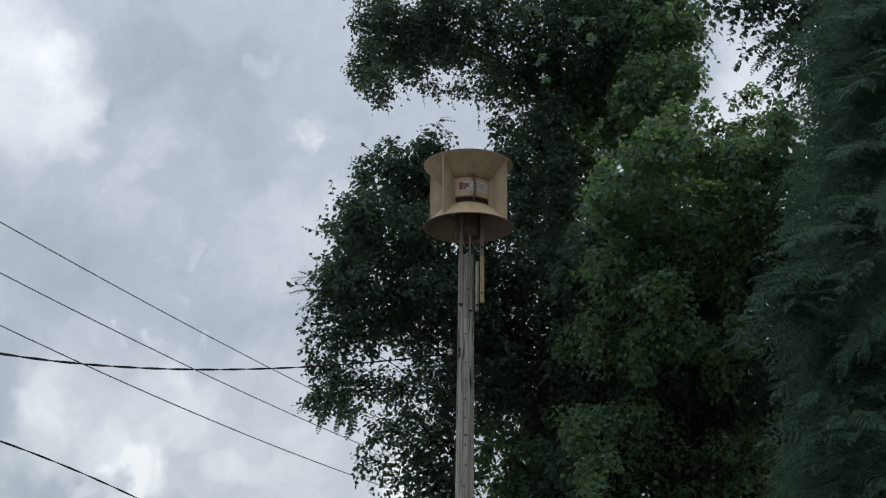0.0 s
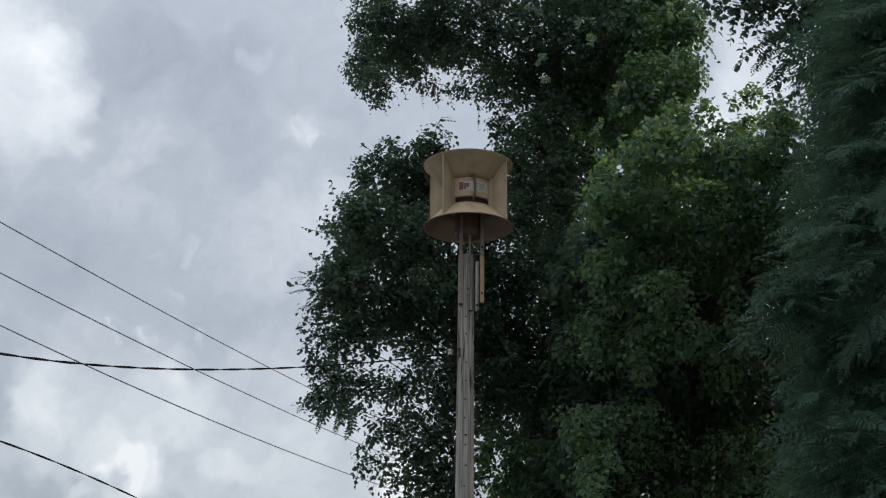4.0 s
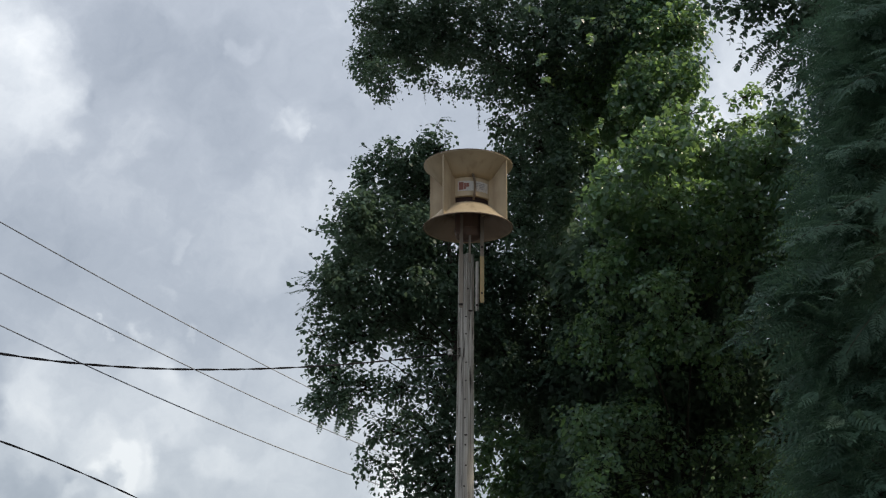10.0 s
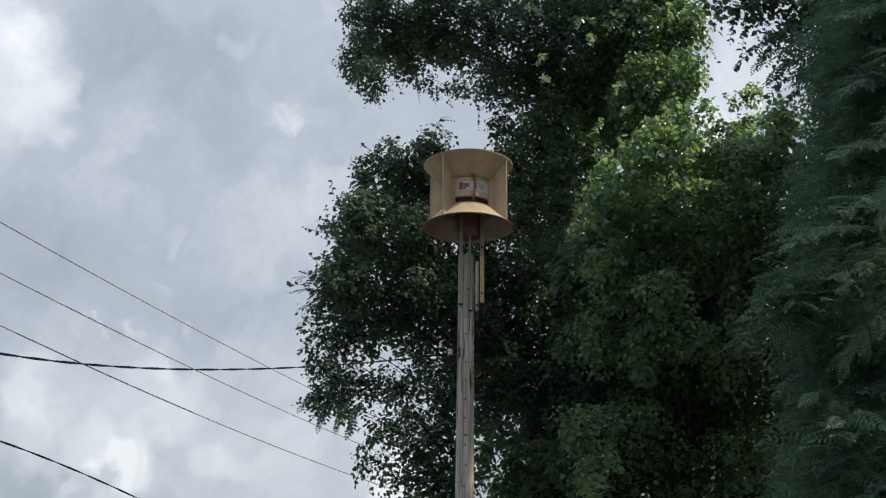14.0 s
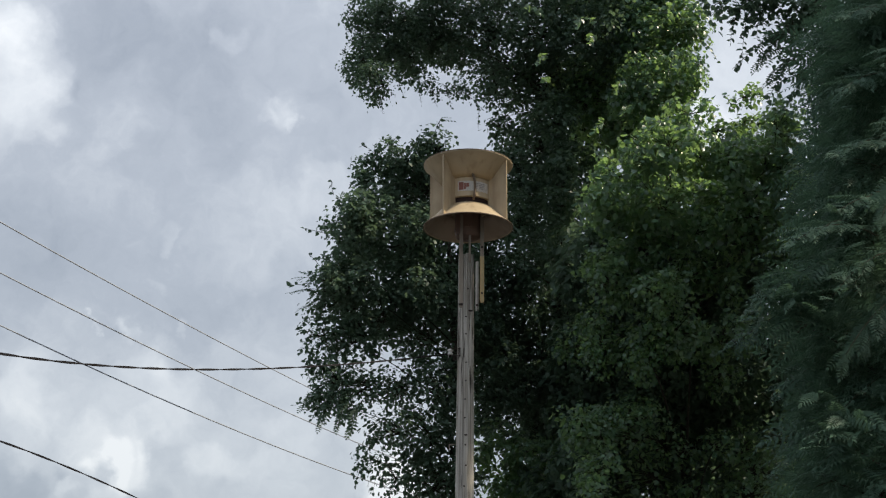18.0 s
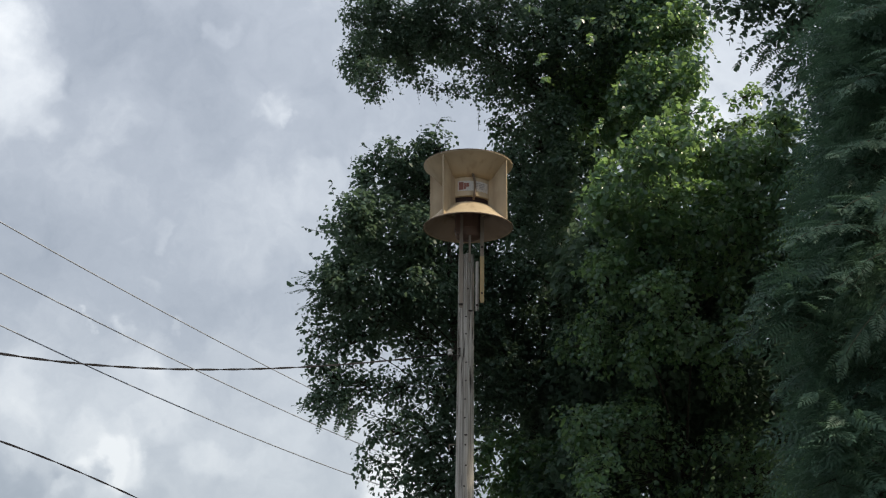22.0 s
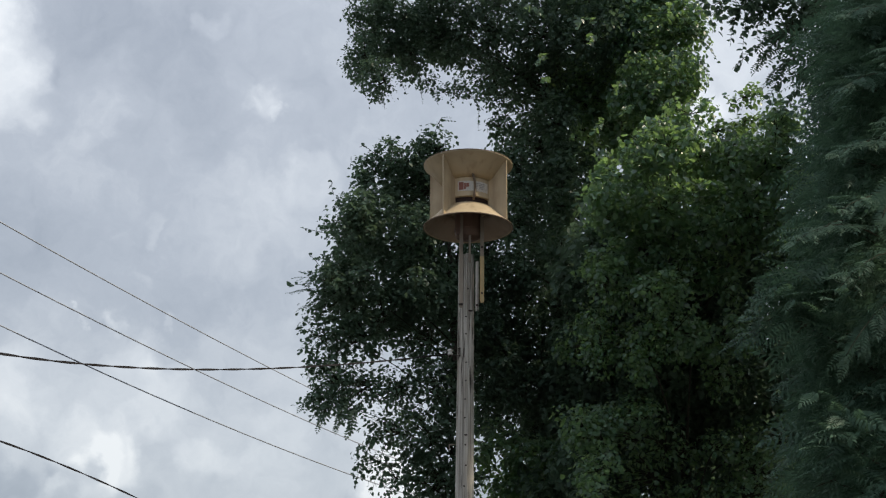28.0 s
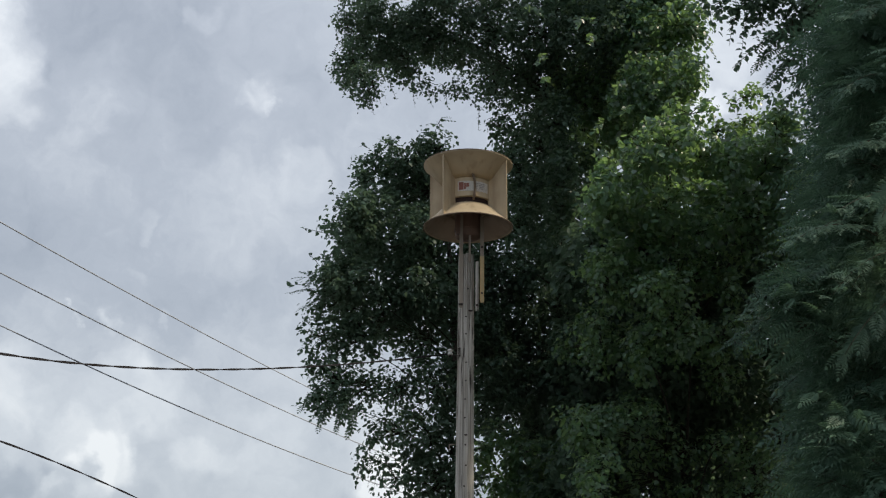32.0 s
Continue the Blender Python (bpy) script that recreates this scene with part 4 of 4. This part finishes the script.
THICKET_TWIGS_a = [
    (3.86, 25.60, 14.02, 4.19, 25.60, 13.64), (3.85, 25.60, 13.73, 4.05, 25.60, 13.36), (3.83, 25.60, 14.31, 4.13, 25.60, 13.92),
    (4.27, 24.80, 12.45, 4.13, 24.80, 12.73), (4.69, 24.80, 12.63, 4.62, 24.80, 12.92), (4.89, 24.60, 12.45, 4.89, 24.60, 12.73),
    (2.40, 23.80, 11.24, 2.25, 23.80, 11.41), (2.00, 23.80, 10.90, 1.84, 23.80, 10.73), (2.16, 24.00, 10.48, 1.93, 24.00, 10.39),
    (3.66, 24.60, 12.36, 3.81, 24.60, 12.14),
]
FROND_TWIGS_a = [
    (3.73, 20.00, 11.98, 3.43, 20.00, 11.27), (3.86, 20.00, 11.91, 3.56, 20.00, 11.01), (4.00, 20.00, 11.91, 3.76, 20.00, 11.30),
    (4.32, 20.00, 11.53, 3.70, 20.00, 10.87), (4.29, 20.00, 11.15, 3.94, 20.00, 10.71), (4.37, 20.00, 11.30, 4.00, 20.00, 11.05),
    (4.48, 20.00, 11.91, 4.04, 20.00, 11.53), (3.59, 20.00, 11.98, 3.21, 20.00, 11.60), (3.46, 20.00, 11.98, 3.31, 20.00, 11.68),
    (4.21, 20.00, 11.98, 3.84, 20.00, 11.53), (4.42, 20.00, 11.01, 4.12, 20.00, 10.56), (3.94, 20.00, 11.98, 3.51, 20.00, 11.60),
    (4.33, 20.00, 11.68, 3.96, 20.00, 11.23), (4.38, 20.00, 11.53, 4.08, 20.00, 10.93), (3.73, 20.00, 12.06, 3.84, 20.00, 11.45),
]
FROND_TWIGS_b = [
    (3.53, 20.00, 11.98, 3.55, 20.00, 11.60), (4.47, 20.00, 10.78, 4.16, 20.00, 10.71), (4.44, 20.00, 11.38, 3.82, 20.00, 11.14),
    (4.41, 20.00, 10.86, 3.85, 20.00, 10.52), (4.21, 20.00, 11.98, 3.65, 20.00, 11.44), (3.80, 20.00, 11.98, 3.63, 20.00, 11.38),
    (4.40, 20.00, 10.71, 4.04, 20.00, 10.38), (3.25, 20.00, 11.98, 3.10, 20.00, 11.65), (4.04, 20.00, 11.38, 3.47, 20.00, 10.93),
    (4.53, 20.00, 11.68, 4.17, 20.00, 11.38),
]


left_tree = tagged(new("tree"), "dark green leafy tree with drooping sprays behind the siren pole", "tree", "trees")
left_rows = LEFT_CROWN_a + LEFT_CROWN_b
left_rows = [row for row in left_rows if row[0] > -0.9 or row[2] < 9.0] + ragged([row for row in left_rows if row[0] <= -0.9 and row[2] >= 9.0], 4, 2, 0.7, 0.25)
left_back = [(x, y + 1.1, z, rx, rz, full * 0.8) for x, y, z, rx, rz, full in left_rows if full >= 0.7 and z > 9.7]
left_low = extra_rows(-0.9, 26.4, 1.0, 1.0, 4.4, 6.4, 10, 1)
trunk_and_limbs(left_tree, (0.55, 26.7, -0.1), (0.2, 26.6, 11.4), 0.13, left_rows + left_low, 0.020, 3)
for row in left_rows + left_low + left_back:
    bough(left_tree, row, "oval", 0.105 if row in left_back else 0.070, (0.1, 26.6), 5.0, 0.6, "left", 8, 0.15)
for x0, y0, z0, x1, y1, z1, rise in ((-1.70, 25.6, 9.95, -2.16, 25.5, 9.92, 0.05), (-1.68, 25.6, 10.10, -2.05, 25.5, 10.13, 0.05), (-1.70, 25.6, 9.75, -2.02, 25.5, 9.68, 0.04),
                                     (-1.45, 25.7, 8.55, -1.75, 25.5, 7.95, 0.06), (-1.30, 25.7, 8.45, -1.52, 25.5, 7.92, 0.05), (-1.15, 25.7, 8.35, -1.33, 25.5, 7.88, 0.05),
                                     (-1.60, 25.7, 8.65, -2.00, 25.5, 8.22, 0.06), (-0.15, 26.0, 12.55, -0.02, 25.9, 12.85, 0.04)):
    arching_branch(left_tree, (x0, y0, z0), (x1, y1, z1), rise, 0.24, "left", "pinnate", 0.06, 0.8)
sprays(left_tree, LEFT_TWIGS_a + LEFT_TWIGS_b, "oval", 0.085, "left", 0.045)

tall_tree = tagged(new("tree"), "tall tree wrapped in climbing vines with broad leaves", "tree", "trees")
tall_rows = TALL_CROWN_a + TALL_CROWN_b + TALL_CROWN_c + TALL_CROWN_d + TALL_CROWN_e
# the head's long bough and the left flank end in small uneven tufts
tall_head = [row for row in tall_rows if row[0] < 0.4 and row[2] > 14.5]
tall_rows = [row for row in tall_rows if row not in tall_head] + ragged(tall_head, 3, 3, 0.56, 0.35)
tall_low = extra_rows(1.6, 27.4, 1.5, 1.1, 1.2, 6.8, 24, 2)
tall_back = [(x, y + 1.5, z, rx, rz, 0.8 if x > 2.6 or z < 9.0 else 0.32) for x, y, z, rx, rz, full in tall_rows if full >= 0.8 and x > 0.6 and not (x < 1.15 and 7.3 < z < 8.7)]
tall_back += [(x + 0.1, y + 0.9, z + 0.15, rx, rz * 0.8, 0.8) for x, y, z, rx, rz, full in tall_rows if full >= 0.55 and x <= 0.6 and z > 14.0]
tall_back += [(x + 0.3, y + 2.8, z + 0.4, rx * 1.2, rz * 1.2, 0.5) for x, y, z, rx, rz, full in tall_rows if full >= 0.8 and 1.6 < x < 3.0 and (x > 2.4 or z < 9.0)]
trunk_and_limbs(tall_tree, (1.75, 27.9, -0.1), (2.0, 27.9, 17.4), 0.19, [row for row in tall_rows if row[0] > 1.0] + tall_low, 0.045, 4, 0.1)
trunk_limb_rows = [row for row in tall_rows if row[0] <= 0.4 and 13.9 < row[2] < 15.6][::4]
for row in trunk_limb_rows:
    pts = [curve_through((1.9, 27.9, 13.9), ((1.9 + row[0]) / 2, 27.8, 15.0), (row[0], row[1], row[2]), t) for t in np.linspace(0, 0.9, 7)]
    part("limb", tube(bmesh.new(), pts, [0.024 - 0.003 * k for k in range(7)], 7), BARK, tall_tree, smooth=True)
for row in tall_rows + tall_low + tall_back:
    front = row in tall_rows
    # shade put into the leaf: the darker kind, left of the sunlit side
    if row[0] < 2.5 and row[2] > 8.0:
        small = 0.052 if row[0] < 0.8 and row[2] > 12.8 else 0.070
        bough(tall_tree, row, "shade_oval", small if front else small * 1.4, (1.75, 27.9), 4.8, 0.6, "tall", 8, 0.18)
    else:
        bough(tall_tree, row, "broad", 0.068 if front else 0.105, (1.75, 27.9), 6.5, 0.45, "tall", 6 if front else 0, 0.25)
sprays(tall_tree, TALL_TWIGS_a, "shade_oval", 0.060, "tall", 0.03)
# loose vine shoots on the near side of the crown
VINE_SHOOTS = [
    (2.35, 25.5, 14.25, 2.02, 25.0, 13.95), (2.30, 25.5, 14.00, 2.20, 25.1, 13.70), (1.60, 25.8, 13.75, 1.42, 25.2, 13.42), (1.62, 25.8, 13.45, 1.52, 25.3, 13.18),
    (1.55, 25.9, 14.55, 1.25, 25.3, 14.40), (2.75, 25.3, 13.10, 2.52, 24.8, 12.80), (2.85, 25.3, 12.75, 2.62, 24.8, 12.40), (3.45, 25.3, 14.45, 3.40, 24.9, 14.05),
    (3.50, 25.3, 13.70, 3.42, 24.9, 13.25), (2.95, 25.2, 14.50, 2.75, 24.8, 14.30), (2.40, 25.4, 12.60, 2.20, 25.0, 12.20), (3.30, 25.3, 13.15, 3.10, 24.9, 12.75),
]
sprays(tall_tree, VINE_SHOOTS, "broad", 0.095, "tall", 0.035)

thicket = tagged(new("tree"), "dense tree smothered in broad-leaved climbing vines", "tree", "trees")
thicket_rows = [(x, y + random.Random(k).uniform(-0.7, 0.3), *rest) for k, (x, y, *rest) in enumerate(THICKET_a + THICKET_b + THICKET_c)]
thicket_rows = [(x, y + 1.3, z, rx, rz, full * 0.6) if x > 2.4 and z < 8.2 else (x, y, z, rx, rz, full) for x, y, z, rx, rz, full in thicket_rows if not (x > 4.0 and 8.2 < z < 9.9)]
thicket_rows = ragged([(*row[:5], row[5] * (0.7 if row[2] < 8.2 else 1.0)) for row in thicket_rows], 5, 3, 0.66, 0.6)
thicket_low = extra_rows(3.6, 24.4, 2.0, 1.0, 0.8, 6.0, 30, 3)
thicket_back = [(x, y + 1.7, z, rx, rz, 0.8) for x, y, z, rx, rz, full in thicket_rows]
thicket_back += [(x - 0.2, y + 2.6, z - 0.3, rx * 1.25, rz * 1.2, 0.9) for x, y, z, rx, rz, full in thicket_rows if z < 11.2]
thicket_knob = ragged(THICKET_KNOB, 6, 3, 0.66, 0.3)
thicket_back += extra_rows(4.3, 27.2, 1.6, 0.5, 8.0, 11.9, 22, 8)
# unseen boughs off to the right, added to keep sun off the thicket
thicket_back += [(x, y, z, rx * 1.15, rz * 1.15, 1.2) for x, y, z, rx, rz, full in extra_rows(8.2, 24.0, 1.1, 1.5, 10.6, 14.8, 84, 9)]
thicket_back += extra_rows(7.4, 25.0, 1.7, 1.1, 4.0, 12.9, 80, 6)
trunk_and_limbs(thicket, (3.5, 27.2, -0.1), (3.7, 27.0, 12.0), 0.14, thicket_rows + thicket_low, 0.04, 5)
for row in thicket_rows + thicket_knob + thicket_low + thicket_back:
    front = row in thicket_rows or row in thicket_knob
    # behind and below, the oval leaf passes less light, to imitate shaded hollows
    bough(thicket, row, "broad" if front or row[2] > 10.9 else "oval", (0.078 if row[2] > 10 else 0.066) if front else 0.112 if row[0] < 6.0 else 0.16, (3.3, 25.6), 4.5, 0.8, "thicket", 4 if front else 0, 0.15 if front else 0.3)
sprays(thicket, THICKET_TWIGS_a, "broad", 0.08, "thicket", 0.045)

def build_woods():
    """The dense wood that closes the view behind the vine-covered trees."""
    verts, faces, base = [], [], 0
    pick = random.Random(11)
    for k in range(150):
        x, z = pick.uniform(2.5, 8.6), pick.uniform(0.6, 11.9)
        count = 620
        at, out, heart = clump_points(count, np.array([1.0, 0.8, 0.8]), 0.4)
        normal = out + np.array([0, -0.2, 0.5]) + rng.normal(size=(count, 3)) * 0.4
        tip = out * 0.5 + rng.normal(size=(count, 3)) * 0.6 + np.array([0, 0, -0.5])
        v, f = scatter_leaves(SMALL_BROAD, at + np.array([x, 30.0 + pick.uniform(-0.6, 0.8), z]), normal, tip, 0.15 * rng.uniform(0.6, 1.2, count))
        verts.append(v)
        faces.append(f + base)
        base += len(v)
    tagged(new("woods", arrays_mesh("woods", np.vstack(verts), np.vstack(faces), OVAL)), "dark dense woodland behind the vine-covered trees", "woods", kind="stuff")


build_woods()

frond_tree = tagged(new("tree"), "green tree with long feathered leaves on arching boughs", "tree", "trees")
frond_rows = FROND_CROWN_a + FROND_CROWN_b
frond_rows += [(4.08, 16.5, 9.6, 0.36, 0.5, 0.8), (4.12, 16.5, 8.7, 0.40, 0.5, 0.8), (4.12, 16.5, 7.8, 0.40, 0.5, 0.8), (4.6, 16.8, 9.9, 0.45, 0.6, 0.8), (4.6, 16.8, 8.6, 0.45, 0.6, 0.8)]
frond_low = extra_rows(4.6, 14.6, 1.1, 1.2, 1.8, 4.2, 12, 4)
frond_back = [(x + 0.15 * k, y + 0.9 * k, z - 0.1 + 0.3 * k, rx * 1.1, rz * 1.1, full * 0.8) for k in (1, 2) for x, y, z, rx, rz, full in frond_rows if x > 2.8]
trunk_and_limbs(frond_tree, (4.7, 15.2, -0.1), (4.3, 15.0, 9.2), 0.17, frond_rows + frond_low, 0.035)
# unseen boughs added right and behind to block sun from fronds and pole
frond_blockers = extra_rows(6.2, 15.6, 1.9, 2.1, 6.6, 13.6, 52, 5) + extra_rows(7.8, 20.4, 1.1, 1.0, 9.5, 16.0, 56, 12)
for row in frond_rows + frond_low + frond_back + frond_blockers:
    bough(frond_tree, row, "frond", 0.30 if row in frond_rows else 0.40, (4.7, 15.2), 24.0, 0.35, "frond", 6 if row in frond_rows else 0, 0.26)
FROND_BRANCHES = [
    (3.30, 13.9, 6.35, 2.30, 13.2, 5.72, 0.16), (3.35, 13.8, 6.05, 2.16, 13.3, 5.50, 0.14), (3.40, 13.6, 6.50, 2.62, 13.0, 6.22, 0.12),
    (3.70, 13.5, 6.30, 2.85, 12.9, 5.75, 0.16), (3.75, 13.6, 6.05, 2.95, 13.0, 5.35, 0.14), (3.80, 13.7, 6.75, 2.95, 13.0, 6.45, 0.14),
    (3.60, 14.1, 5.80, 2.55, 13.5, 5.20, 0.12), (3.80, 13.8, 5.50, 2.90, 13.2, 4.95, 0.12), (3.80, 13.9, 7.30, 3.05, 13.2, 7.02, 0.12),
    (3.90, 14.0, 7.95, 3.15, 13.3, 7.60, 0.14), (4.00, 14.2, 8.60, 3.25, 13.4, 8.30, 0.14), (3.75, 13.8, 5.00, 2.70, 13.2, 4.55, 0.14),
    (3.80, 13.8, 4.70, 2.90, 13.1, 4.20, 0.14), (3.85, 14.0, 4.40, 2.75, 13.4, 4.02, 0.12), (3.70, 13.4, 6.90, 3.25, 12.8, 6.35, 0.12),
    (3.90, 13.6, 5.85, 3.30, 12.9, 5.20, 0.14), (3.95, 13.8, 7.60, 3.40, 13.0, 7.10, 0.12), (4.05, 13.9, 8.30, 3.45, 13.1, 7.75, 0.12),
]
for x0, y0, z0, x1, y1, z1, rise in FROND_BRANCHES:
    arching_branch(frond_tree, (x0, y0, z0), (x1, y1, z1), rise, 0.30, "frond", step=0.05)
    arching_branch(frond_tree, (x0 + 0.05, y0 + 0.3, z0 + 0.12), (x1 + 0.22, y1 + 0.25, z1 + 0.16), rise, 0.28, "frond", step=0.05)
for row in FROND_TOP_a:
    bough(frond_tree, row, "oval", 0.078, (4.7, 15.2), 6.0, 0.8, "twig", 8, 0.2)
for x0, y0, z0, x1, y1, z1, rise in ((4.10, 20.0, 11.42, 3.78, 20.0, 11.22, 0.05), (4.12, 20.0, 11.20, 3.74, 20.0, 10.98, 0.05), (4.14, 20.0, 11.02, 3.84, 20.0, 10.74, 0.05)):
    arching_branch(frond_tree, (x0, y0, z0), (x1, y1, z1), rise, 0.18, "twig", "pinnate", 0.05, 0.8)
sprays(frond_tree, FROND_TWIGS_a + FROND_TWIGS_b, "oval", 0.085, "twig", 0.026)


# ---- what moves ----
def wind(t, seed):
    """A light breeze: slow swells with smaller, quicker ones on them, between -1 and 1."""
    return 0.5 * math.sin(t * 0.55 + seed * 1.7) + 0.32 * math.sin(t * 1.31 + seed * 2.9) + 0.18 * math.sin(t * 2.7 + seed * 4.3)


# the long bough at the tall tree's head drifts in the breeze: seconds, metres sideways, metres up
GUST = [(0, 0.085, -0.025), (2, 0.06, -0.02), (6, 0.035, 0), (8, 0.075, 0.06), (10, 0.11, 0.085), (12, 0.06, 0.06), (14, -0.05, 0.1), (17, -0.01, 0.06),
        (19, 0, 0), (21, -0.05, 0.085), (23, -0.05, 0.1), (25, -0.035, 0.21), (28, 0.025, 0.1), (29, -0.04, 0.085), (30, -0.11, 0.085), (32, -0.16, 0)]
SPREAD = {"left": 0.9, "tall": 0.8, "thicket": 0.55, "frond": 0.5, "twig": 0.6}


def motions():
    rows = []
    for t in [0.0, 0.2, 0.5] + [float(k) for k in range(1, 32)] + [31.5, 31.8, 32.0]:
        rows.append((t, pose(-0.54 * (t - 16), -1.21 * (t - 16), 1.6)))
    walk(cloud_layer, rows)
    for i, (ob, rest, reach, sway) in enumerate(MOVING):
        gain = SPREAD[sway] * min(1.5, 0.4 + reach * 0.4)
        rows = []
        if sway == "tall" and rest.x < 0.35 and rest.z > 11.0:
            far = min(1.0, (0.6 - rest.x) / 1.6)
            for t, dx, dz in GUST:
                rows.append((t, Matrix.Translation(rest + Vector((dx * far, 0, dz * far))) @ pose(0, 0, 0, 0, 0.8 * wind(t, i), 0)))
        else:
            steps = 22
            for k in range(steps + 1):
                t = 32.0 * k / steps
                lean, nod = wind(t, rest.x * 0.6 + rest.z * 0.5), wind(t + 5.0, rest.x * 0.6 + rest.z * 0.5 + i * 0.02)
                rows.append((t, Matrix.Translation(rest) @ pose(0, 0, 0, 0.5 * gain * nod, 1.0 * gain * lean, 0.5 * gain * nod)))
        walk(ob, rows)


motions()
